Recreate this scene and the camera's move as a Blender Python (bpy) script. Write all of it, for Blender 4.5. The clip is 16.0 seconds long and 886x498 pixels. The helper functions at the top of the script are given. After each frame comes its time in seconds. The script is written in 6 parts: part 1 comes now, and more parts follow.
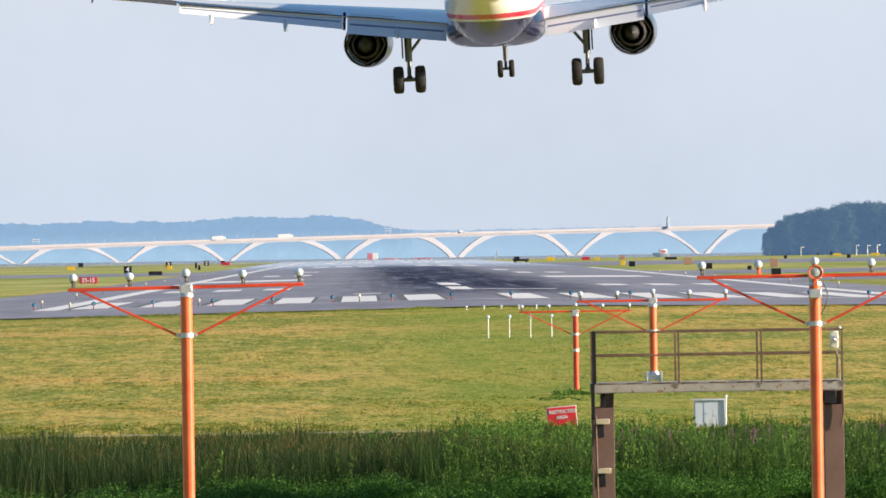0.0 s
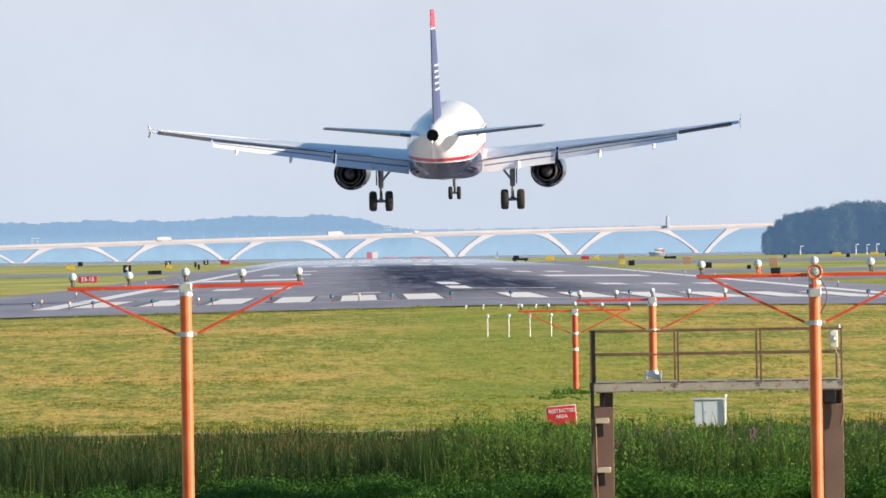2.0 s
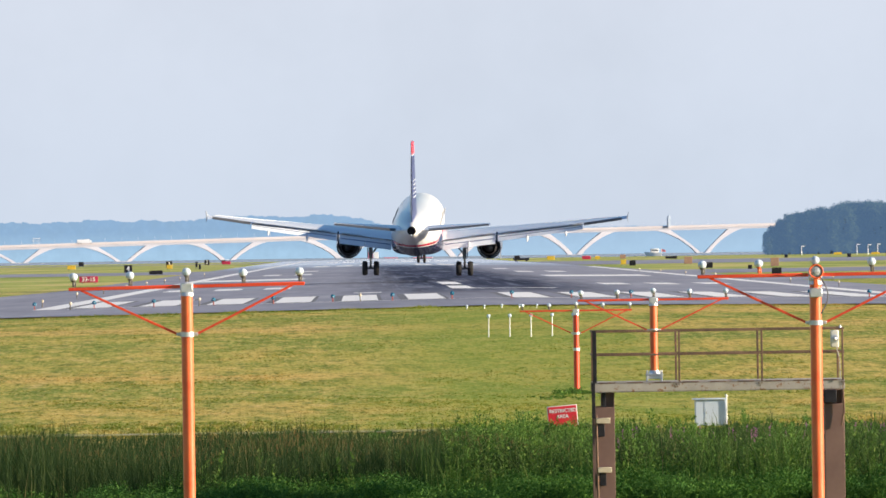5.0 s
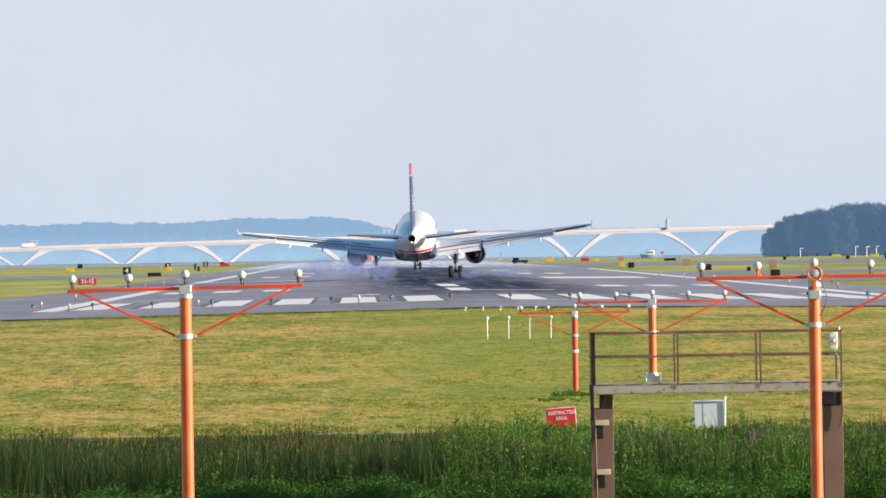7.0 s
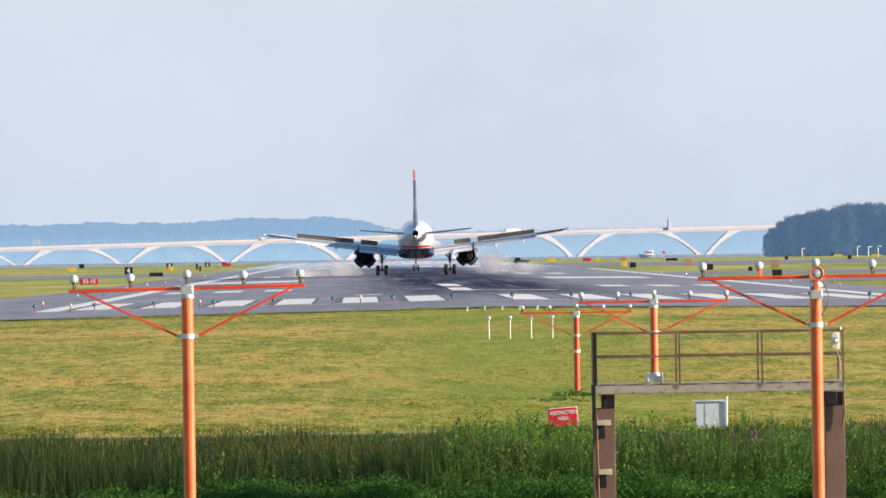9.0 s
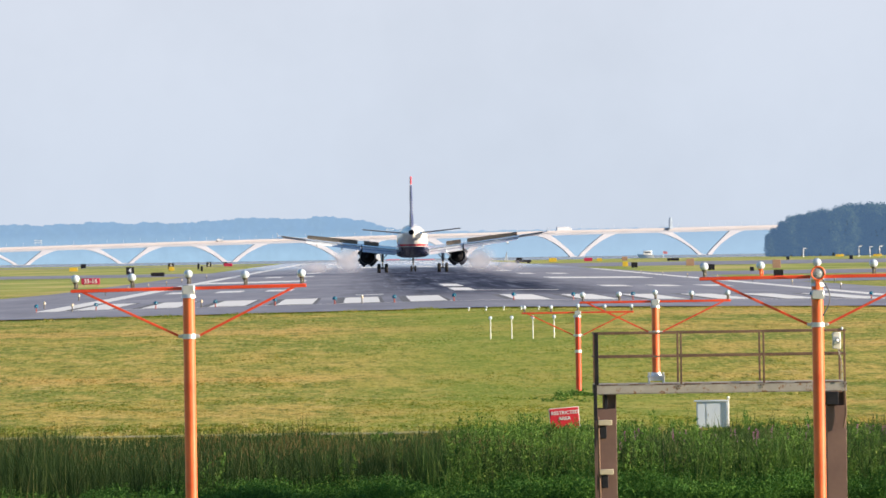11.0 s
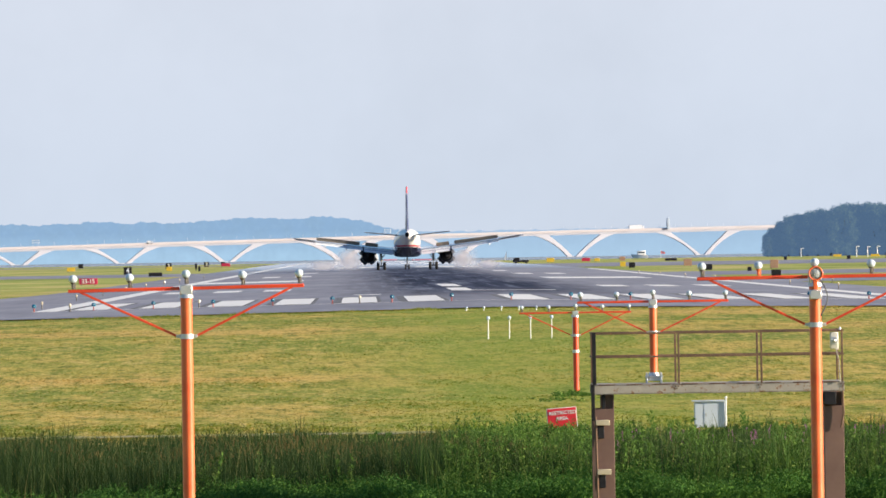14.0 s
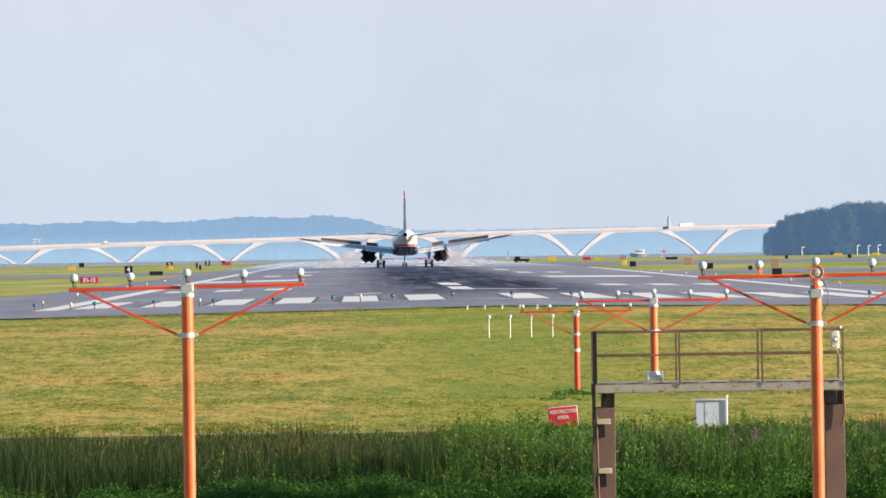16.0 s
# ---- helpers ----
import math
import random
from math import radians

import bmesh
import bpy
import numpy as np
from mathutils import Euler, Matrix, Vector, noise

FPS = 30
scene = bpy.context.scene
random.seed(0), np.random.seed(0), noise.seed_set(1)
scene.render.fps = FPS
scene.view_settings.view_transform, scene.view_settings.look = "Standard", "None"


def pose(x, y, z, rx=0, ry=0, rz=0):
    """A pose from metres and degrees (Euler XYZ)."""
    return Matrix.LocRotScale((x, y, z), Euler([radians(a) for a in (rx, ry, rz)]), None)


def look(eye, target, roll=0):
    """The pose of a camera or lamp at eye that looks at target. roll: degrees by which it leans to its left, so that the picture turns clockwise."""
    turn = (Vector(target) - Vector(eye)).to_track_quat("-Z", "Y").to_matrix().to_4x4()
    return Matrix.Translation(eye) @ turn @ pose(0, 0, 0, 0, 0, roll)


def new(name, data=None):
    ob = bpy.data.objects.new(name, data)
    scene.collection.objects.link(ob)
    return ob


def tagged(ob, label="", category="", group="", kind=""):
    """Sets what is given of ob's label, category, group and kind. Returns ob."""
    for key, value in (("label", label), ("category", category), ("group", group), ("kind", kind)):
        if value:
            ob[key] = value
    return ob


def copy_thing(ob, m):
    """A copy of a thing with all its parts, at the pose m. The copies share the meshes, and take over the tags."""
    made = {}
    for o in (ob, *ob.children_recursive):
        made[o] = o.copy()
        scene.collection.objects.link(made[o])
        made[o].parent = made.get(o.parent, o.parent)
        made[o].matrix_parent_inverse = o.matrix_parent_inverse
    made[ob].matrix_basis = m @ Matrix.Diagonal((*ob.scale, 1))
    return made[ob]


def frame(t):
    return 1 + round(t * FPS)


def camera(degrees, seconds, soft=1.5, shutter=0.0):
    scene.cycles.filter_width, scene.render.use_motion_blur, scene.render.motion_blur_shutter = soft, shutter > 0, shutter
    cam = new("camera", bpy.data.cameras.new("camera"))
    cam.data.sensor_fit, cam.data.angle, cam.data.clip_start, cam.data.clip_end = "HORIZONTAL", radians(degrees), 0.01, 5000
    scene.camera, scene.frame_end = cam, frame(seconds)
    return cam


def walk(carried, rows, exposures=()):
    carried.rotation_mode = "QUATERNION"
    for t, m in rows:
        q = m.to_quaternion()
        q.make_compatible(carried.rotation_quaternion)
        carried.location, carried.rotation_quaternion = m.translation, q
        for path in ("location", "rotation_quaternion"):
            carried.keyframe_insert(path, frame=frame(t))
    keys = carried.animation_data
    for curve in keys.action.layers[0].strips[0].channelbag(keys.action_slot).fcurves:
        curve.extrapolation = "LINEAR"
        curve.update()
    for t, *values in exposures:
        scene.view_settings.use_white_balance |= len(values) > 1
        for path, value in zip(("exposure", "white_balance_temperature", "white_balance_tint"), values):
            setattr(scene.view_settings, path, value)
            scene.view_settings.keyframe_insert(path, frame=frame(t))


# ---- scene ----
# ---- camera: a long lens on a tripod at the river bank, leaning a little ----
cam = camera(6.233, 16.0, soft=1.6)
EYE = (-6.15, 0.0, 2.5)


def aim(turn, tilt):
    """The camera's pose with a small sway, in thousandths of a degree."""
    return pose(*EYE, 90.012 + tilt / 1000, 0, -0.585 + turn / 1000) @ pose(0, 0, 0, 0, 0, -0.86)


SWAY = [(0.0, 0, 0), (0.5, 0, 1), (1.0, 4, 4), (1.5, 0, -1), (2.0, -4, -6), (2.5, 0, -9), (3.0, 0, -6), (3.5, 0, -6),
        (4.0, 6, -11), (5.2, 3, -5), (6.5, 0, 1), (7.0, -6, 8), (7.5, -6, 7), (8.0, -6, 8), (8.5, 0, 12), (9.0, 6, 8),
        (10.2, 12, 8), (11.5, 18, 8), (12.0, 18, 8), (12.5, 10, 10), (13.0, 4, 12), (13.5, 0, 8), (14.0, 0, 8),
        (14.5, 6, 0), (15.0, 6, -1), (15.5, 6, 0), (16.0, 6, 0)]
walk(cam, [(t, aim(a, b)) for t, a, b in SWAY], exposures=[(0.0, 1.15), (16.0, 1.15)])

# ---- light: hazy evening sky, low warm sun over the right shoulder ----
SUN_TURN, SUN_RISE = 102.0, 14.0
world = bpy.data.worlds.new("world")
scene.world = world
world.use_nodes = True
sky = world.node_tree.nodes.new("ShaderNodeTexSky")
sky.sky_type = "NISHITA"
sky.sun_disc = False
sky.sun_elevation, sky.sun_rotation = radians(SUN_RISE), radians(SUN_TURN)
sky.air_density, sky.dust_density, sky.ozone_density = 1.0, 0.4, 4.0
back = world.node_tree.nodes["Background"]
back.inputs["Strength"].default_value = 0.07
world.node_tree.links.new(sky.outputs[0], back.inputs["Color"])
sun_lamp = bpy.data.lights.new("sun", "SUN")
sun_lamp.energy, sun_lamp.angle, sun_lamp.color = 5.0, radians(0.6), (1.0, 0.84, 0.64)
sun = new("sun", sun_lamp)
a, e = radians(SUN_TURN), radians(SUN_RISE)
sun_from = Vector((math.sin(a) * math.cos(e), math.cos(a) * math.cos(e), math.sin(e)))
sun.matrix_world = look(sun_from * 100, (0, 0, 0))


# ---- materials ----
def nodes_of(name):
    m = bpy.data.materials.new(name)
    m.use_nodes = True
    return m, m.node_tree.nodes, m.node_tree.links, m.node_tree.nodes["Principled BSDF"]


def noise_node(n, links, scale, detail=4.0, coord=None, rough=0.55):
    t = n.new("ShaderNodeTexNoise")
    t.inputs["Scale"].default_value, t.inputs["Detail"].default_value = scale, detail
    t.inputs["Roughness"].default_value = rough
    if coord is not None:
        links.new(coord, t.inputs["Vector"])
    return t.outputs["Fac"]


def mix_node(n, links, fac, c1, c2, blend="MIX"):
    m = n.new("ShaderNodeMix")
    m.data_type, m.blend_type = "RGBA", blend
    for sock, v in ((m.inputs[0], fac), (m.inputs[6], c1), (m.inputs[7], c2)):
        if isinstance(v, (int, float)):
            sock.default_value = v
        elif isinstance(v, tuple):
            sock.default_value = (*v, 1.0)
        else:
            links.new(v, sock)
    return m.outputs[2]


def ramp_node(n, links, fac, stops, constant=False):
    r = n.new("ShaderNodeValToRGB")
    r.color_ramp.interpolation = "CONSTANT" if constant else "LINEAR"
    while len(r.color_ramp.elements) < len(stops):
        r.color_ramp.elements.new(0.5)
    for el, (p, c) in zip(r.color_ramp.elements, stops):
        el.position, el.color = p, (*c, 1.0)
    links.new(fac, r.inputs[0])
    return r.outputs[0]


def object_coord(n, links, stretch=(1, 1, 1)):
    tc = n.new("ShaderNodeTexCoord")
    mp = n.new("ShaderNodeMapping")
    mp.inputs["Scale"].default_value = stretch
    links.new(tc.outputs["Object"], mp.inputs["Vector"])
    return mp.outputs[0]


def bump_node(n, links, fac, bsdf, strength, distance):
    b = n.new("ShaderNodeBump")
    b.inputs["Strength"].default_value, b.inputs["Distance"].default_value = strength, distance
    links.new(fac, b.inputs["Height"])
    links.new(b.outputs[0], bsdf.inputs["Normal"])


def surface(name, c1, c2, scale=3.0, rough=0.6, metal=0.0, fine=8.0, bump=0.15, depth=0.01, worn=None, worn_from=0.62, coat=0.0):
    """Two tones at two scales, fine relief, and a third tone where the surface is worn."""
    m, n, links, b = nodes_of(name)
    co = object_coord(n, links)
    big = noise_node(n, links, scale, 3.0, co)
    small = noise_node(n, links, scale * fine, 4.0, co)
    col = mix_node(n, links, ramp_node(n, links, big, [(0.3, (0, 0, 0)), (0.7, (1, 1, 1))]), c1, c2)
    col = mix_node(n, links, 0.25, col, mix_node(n, links, small, c1, c2))
    if worn:
        mask = ramp_node(n, links, noise_node(n, links, scale * 2.7, 5.0, co, 0.7), [(worn_from, (0, 0, 0)), (worn_from + 0.06, (1, 1, 1))])
        col = mix_node(n, links, mask, col, worn)
    links.new(col, b.inputs["Base Color"])
    b.inputs["Roughness"].default_value, b.inputs["Metallic"].default_value = rough, metal
    b.inputs["Coat Weight"].default_value = coat
    if bump:
        bump_node(n, links, small, b, bump, depth)
    return m


def island_mat(name, stops, rough=0.7, patch=0.0, patch_colour=(0.2, 0.17, 0.06), glow=0.25):
    """Leaves and blades: a tone for each, with light passing through."""
    m, n, links, b = nodes_of(name)
    g = n.new("ShaderNodeNewGeometry")
    col = ramp_node(n, links, g.outputs["Random Per Island"], stops)
    if patch:
        f = noise_node(n, links, patch, 3.0, object_coord(n, links))
        col = mix_node(n, links, ramp_node(n, links, f, [(0.42, (0, 0, 0)), (0.6, (0.6, 0.6, 0.6))]), col, patch_colour)
    links.new(col, b.inputs["Base Color"])
    b.inputs["Roughness"].default_value = rough
    b.inputs["Specular IOR Level"].default_value = 0.25
    if glow:
        tr = n.new("ShaderNodeBsdfTranslucent")
        links.new(col, tr.inputs["Color"])
        mx = n.new("ShaderNodeMixShader")
        mx.inputs[0].default_value = glow
        links.new(b.outputs[0], mx.inputs[1])
        links.new(tr.outputs[0], mx.inputs[2])
        links.new(mx.outputs[0], n["Material Output"].inputs["Surface"])
    return m


def glowing(name, colour, strength):
    m, n, links, b = nodes_of(name)
    b.inputs["Base Color"].default_value = (*colour, 1)
    b.inputs["Emission Color"].default_value = (*colour, 1)
    b.inputs["Emission Strength"].default_value = strength
    return m


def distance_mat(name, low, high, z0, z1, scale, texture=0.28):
    """The haze of far air painted as emission, graded from the water's edge up."""
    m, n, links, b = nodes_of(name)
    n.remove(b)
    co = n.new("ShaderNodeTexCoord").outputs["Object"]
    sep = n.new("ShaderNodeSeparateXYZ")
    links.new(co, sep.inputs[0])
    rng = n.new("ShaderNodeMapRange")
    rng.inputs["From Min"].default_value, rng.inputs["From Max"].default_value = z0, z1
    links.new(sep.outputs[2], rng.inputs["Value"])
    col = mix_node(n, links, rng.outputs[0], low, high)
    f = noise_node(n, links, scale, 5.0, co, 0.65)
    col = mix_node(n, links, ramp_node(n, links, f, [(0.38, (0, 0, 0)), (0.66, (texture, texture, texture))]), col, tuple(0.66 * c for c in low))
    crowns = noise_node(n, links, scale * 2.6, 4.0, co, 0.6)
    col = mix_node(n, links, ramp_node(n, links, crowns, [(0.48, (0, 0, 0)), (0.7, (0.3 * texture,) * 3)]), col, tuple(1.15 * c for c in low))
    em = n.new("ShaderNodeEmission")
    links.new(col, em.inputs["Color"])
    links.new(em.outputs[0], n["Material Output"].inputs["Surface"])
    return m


ORANGE = surface("orange_paint", (0.68, 0.085, 0.025), (0.78, 0.19, 0.06), 2.0, 0.4, bump=0.08, worn=(0.66, 0.26, 0.13), worn_from=0.68, coat=0.25)
ORANGE_DEEP = surface("fresh_orange_red_paint", (0.64, 0.045, 0.014), (0.72, 0.08, 0.026), 2.0, 0.4, bump=0.08, coat=0.25)
GALVANISED = surface("galvanised_steel", (0.55, 0.57, 0.6), (0.7, 0.71, 0.72), 9.0, 0.4, 0.6)
LAMP_GLASS = surface("frosted_lamp_glass", (0.5, 0.6, 0.72), (0.66, 0.74, 0.82), 14.0, 0.08, coat=1.0, bump=0.3)
LAMP_CASE = surface("grey_lamp_casting", (0.09, 0.085, 0.08), (0.17, 0.155, 0.13), 12.0, 0.55, 0.3)
RUST = surface("rusty_steel", (0.10, 0.065, 0.05), (0.2, 0.12, 0.075), 5.0, 0.8, 0.2, worn=(0.27, 0.13, 0.07), worn_from=0.6)
RUST_GREY = surface("weathered_grey_steel", (0.3, 0.28, 0.255), (0.42, 0.39, 0.36), 2.5, 0.75, 0.2, worn=(0.25, 0.14, 0.085), worn_from=0.56)
BROWN_STEEL = surface("brown_painted_steel", (0.13, 0.075, 0.065), (0.19, 0.115, 0.095), 1.6, 0.7, 0.1, worn=(0.22, 0.1, 0.05), worn_from=0.66)
CABINET_PAINT = surface("grey_enamel", (0.5, 0.58, 0.7), (0.58, 0.65, 0.75), 2.0, 0.5, 0.1, worn=(0.46, 0.48, 0.5), worn_from=0.74)
WOOD = surface("grey_timber", (0.42, 0.36, 0.26), (0.52, 0.45, 0.34), 6.0, 0.85)
BLACK = surface("black_paint", (0.012, 0.012, 0.016), (0.028, 0.028, 0.034), 4.0, 0.6)
BLACK.node_tree.nodes["Principled BSDF"].inputs["Specular IOR Level"].default_value = 0.12
WHITE = surface("white_paint", (0.76, 0.76, 0.75), (0.84, 0.84, 0.82), 3.0, 0.5)
RED = surface("red_sign_sheet", (0.6, 0.015, 0.03), (0.72, 0.03, 0.045), 2.0, 0.45)
CRIMSON = surface("crimson_sign_sheet", (0.42, 0.012, 0.06), (0.52, 0.025, 0.085), 2.0, 0.5)
# red turned pinkish: haze of the distance mixed into the colour
DULL_RED = surface("hazed_pink_red_board", (0.55, 0.14, 0.2), (0.64, 0.22, 0.28), 0.4, 0.7, worn=(0.6, 0.45, 0.48), worn_from=0.56)
YELLOW = surface("yellow_sign_sheet", (0.6, 0.38, 0.02), (0.74, 0.5, 0.05), 2.0, 0.5, worn=(0.3, 0.2, 0.05), worn_from=0.6)
TAN = surface("tan_brick_box", (0.3, 0.17, 0.12), (0.4, 0.25, 0.18), 4.0, 0.85)
BLUE_LENS = surface("blue_green_lens", (0.0, 0.07, 0.16), (0.01, 0.18, 0.26), 20.0, 0.1, coat=0.5)
TREE_BARK = surface("bark", (0.09, 0.07, 0.055), (0.15, 0.12, 0.09), 3.0, 0.95)
# bluish base colour carries the haze over the river
CONCRETE = surface("hazed_pale_concrete", (0.44, 0.45, 0.53), (0.5, 0.51, 0.59), 0.08, 0.85, fine=20)

# aircraft
AIR_WHITE = surface("glossy_white_aircraft_paint", (0.78, 0.79, 0.8), (0.84, 0.84, 0.83), 0.6, 0.16, fine=12, bump=0.01, coat=1.0)
WING_GREY = surface("light_grey_wing_paint", (0.72, 0.77, 0.84), (0.79, 0.82, 0.86), 0.8, 0.24, fine=10, bump=0.02, coat=0.6)
NAVY = surface("navy_paint", (0.007, 0.009, 0.028), (0.012, 0.015, 0.04), 0.9, 0.2, fine=12, bump=0.008, coat=0.2)
FIN_BLUE = surface("blue_fin_paint", (0.022, 0.032, 0.115), (0.035, 0.045, 0.145), 0.9, 0.35, bump=0.02)
RED_PAINT = surface("red_paint", (0.6, 0.02, 0.05), (0.7, 0.04, 0.07), 1.0, 0.35, bump=0.02)
DARK_METAL = surface("sooty_metal", (0.03, 0.032, 0.042), (0.06, 0.06, 0.07), 3.0, 0.65, 0.4)
NOZZLE = surface("heat_stained_nozzle", (0.045, 0.045, 0.055), (0.09, 0.085, 0.09), 3.0, 0.6, 0.7)
# mottled brown-grey of the spoiler undersides
SPOILER_BACK = surface("brown_grey_underside", (0.17, 0.145, 0.12), (0.3, 0.255, 0.2), 2.0, 0.7, fine=6, worn=(0.44, 0.38, 0.3), worn_from=0.58)
# tone of the shadow line painted along the flaps
FLAP_LINE = surface("flap_shadow_blue", (0.14, 0.18, 0.3), (0.2, 0.24, 0.36), 1.0, 0.5)
EDGE_GREY = surface("dark_edge_tone", (0.05, 0.055, 0.065), (0.085, 0.09, 0.1), 2.0, 0.6)
TIP_GREY = surface("grey_tip_paint", (0.25, 0.28, 0.33), (0.32, 0.35, 0.4), 1.0, 0.5)
TYRE = surface("tyre_rubber", (0.011, 0.011, 0.012), (0.024, 0.022, 0.022), 6.0, 0.85)
STRUT = surface("grey_gear_metal", (0.1, 0.11, 0.13), (0.2, 0.21, 0.23), 5.0, 0.4, 0.5)
CHROME = surface("chromed_piston", (0.7, 0.7, 0.72), (0.8, 0.8, 0.8), 5.0, 0.15, 1.0)


def livery():
    """White above, a red cheat line, navy belly, by height on the fuselage."""
    m, n, links, b = nodes_of("fuselage_livery")
    co = n.new("ShaderNodeTexCoord").outputs["Object"]
    sep = n.new("ShaderNodeSeparateXYZ")
    links.new(co, sep.inputs[0])
    rng = n.new("ShaderNodeMapRange")
    rng.inputs["From Min"].default_value, rng.inputs["From Max"].default_value = 1.0, 6.0
    links.new(sep.outputs[2], rng.inputs["Value"])
    col = ramp_node(n, links, rng.outputs[0], [(0.0, (0.007, 0.009, 0.03)), (0.442, (0.8, 0.79, 0.77)), (0.464, (0.62, 0.02, 0.05)), (0.504, (0.8, 0.79, 0.77))], True)
    grime = ramp_node(n, links, noise_node(n, links, 0.8, 5.0, object_coord(n, links, (1, 0.25, 1))), [(0.4, (1, 1, 1)), (0.8, (0.8, 0.78, 0.76))])
    links.new(mix_node(n, links, 0.35, col, grime, "MULTIPLY"), b.inputs["Base Color"])
    b.inputs["Roughness"].default_value = 0.2
    b.inputs["Specular IOR Level"].default_value = 0.2
    b.inputs["Coat Weight"].default_value, b.inputs["Coat Roughness"].default_value = 0.26, 0.05
    # faint dents of the skin panels
    bump_node(n, links, noise_node(n, links, 1.6, 2.0, object_coord(n, links, (1, 0.6, 1))), b, 0.05, 0.05)
    return m


LIVERY = livery()


# ---- building tools ----
def part(name, bm, material, parent=None, label="", flat=False):
    """Links a bmesh as one mesh object, under a thing or a part."""
    me = bpy.data.meshes.new(name)
    bmesh.ops.recalc_face_normals(bm, faces=bm.faces)
    bm.to_mesh(me)
    bm.free()
    me.materials.append(material)
    if not flat:
        me.polygons.foreach_set("use_smooth", [True] * len(me.polygons))
        me.set_sharp_from_angle(angle=radians(38))
    ob = new(name, me)
    if parent is not None:
        ob.parent = parent
    if label:
        tagged(ob, label)
    return ob


def raw_part(name, verts, faces, material, parent=None, smooth=False):
    me = bpy.data.meshes.new(name)
    me.from_pydata(verts, [], faces)
    me.materials.append(material)
    if smooth:
        me.polygons.foreach_set("use_smooth", [True] * len(me.polygons))
    ob = new(name, me)
    if parent is not None:
        ob.parent = parent
    return ob


def thing(name, m, label, category, group="", kind=""):
    ob = new(name)
    ob.matrix_basis = m
    return tagged(ob, label, category, group, kind)


def loft(bm, rings, cap=True, closed=True):
    """Rings of equally many points, joined in order."""
    vs = [[bm.verts.new(p) for p in r] for r in rings]
    for a, b in zip(vs, vs[1:]):
        k = len(a)
        for i in range(k if closed else k - 1):
            j = (i + 1) % k
            bm.faces.new((a[i], a[j], b[j], b[i]))
    if cap and closed:
        bm.faces.new(vs[0])
        bm.faces.new(vs[-1])
    return bm


def tube(bm, p0, p1, r0, r1=None, seg=14, cap=True):
    """A round bar from p0 to p1."""
    p0, p1 = Vector(p0), Vector(p1)
    r1 = r0 if r1 is None else r1
    q = (p1 - p0).to_track_quat("Z", "Y")
    rings = []
    for p, r in ((p0, r0), (p1, r1)):
        rings.append([p + q @ Vector((r * math.cos(2 * math.pi * i / seg), r * math.sin(2 * math.pi * i / seg), 0)) for i in range(seg)])
    return loft(bm, rings, cap)


def turned(bm, profile, centre=(0, 0, 0), axis="Z", seg=20):
    """A solid of revolution: (radius, height) pairs."""
    c = Vector(centre)
    rings = []
    for r, h in profile:
        ring = []
        for i in range(seg):
            a = 2 * math.pi * i / seg
            u, v = r * math.cos(a), r * math.sin(a)
            ring.append(c + (Vector((u, v, h)) if axis == "Z" else Vector((u, h, v)) if axis == "Y" else Vector((h, u, v))))
        rings.append(ring)
    return loft(bm, rings, True)


def block(bm, centre, size, turn=None, bevel=0.0):
    """A box with worn edges."""
    geo = bmesh.ops.create_cube(bm, size=1.0)
    vs = geo["verts"]
    for v in vs:
        v.co = Vector((v.co.x * size[0], v.co.y * size[1], v.co.z * size[2]))
    if bevel:
        es = list({e for v in vs for e in v.link_edges})
        out = bmesh.ops.bevel(bm, geom=es, offset=bevel, segments=1, affect="EDGES")
        vs = list({v for f in out["faces"] for v in f.verts} | {v for v in vs if v.is_valid})
    for v in vs:
        p = turn @ v.co if turn is not None else v.co
        v.co = p + Vector(centre)
    return bm


def ball(bm, centre, r, seg=14, rings=9, squash=1.0):
    prof = [(max(1e-3, r * math.sin(math.pi * i / rings)), -r * squash * math.cos(math.pi * i / rings)) for i in range(rings + 1)]
    return turned(bm, prof, centre, seg=seg)


def strip_mesh(name, x0, x1, y0, y1, height, material, nx=8, ny=20):
    """A sheet laid over height(x, y)."""
    vs, fs = [], []
    for j in range(ny + 1):
        for i in range(nx + 1):
            x, y = x0 + (x1 - x0) * i / nx, y0 + (y1 - y0) * j / ny
            vs.append((x, y, height(x, y)))
    for j in range(ny):
        for i in range(nx):
            k = j * (nx + 1) + i
            fs.append((k, k + 1, k + nx + 2, k + nx + 1))
    return vs, fs


B = bmesh.new


# ---- the ground, the runway and the river ----
def step_line(v, points):
    for (a, za), (b, zb) in zip(points, points[1:]):
        if v <= b:
            return za + (zb - za) * max(0.0, min(1.0, (v - a) / (b - a)))
    return points[-1][1]


FALL = [(-40, 0.9), (18, 0.9), (60, -3.3), (176, -3.3), (188, -1.8), (196, -1.72), (231, -1.55), (292, -0.66), (345, -0.06), (362, 0.0)]
EDGE = 365.0


def crown(x):
    return -0.012 * min(abs(x), 30.0)


def ground_z(x, y):
    base = step_line(y, FALL)
    k = max(0.0, min(1.0, (y - 300) / 60))
    return base + k * (crown(x) - 0.05) + (0.05 * noise.noise((x * 0.1, y * 0.05, 0)) if y < 350 else 0.0)


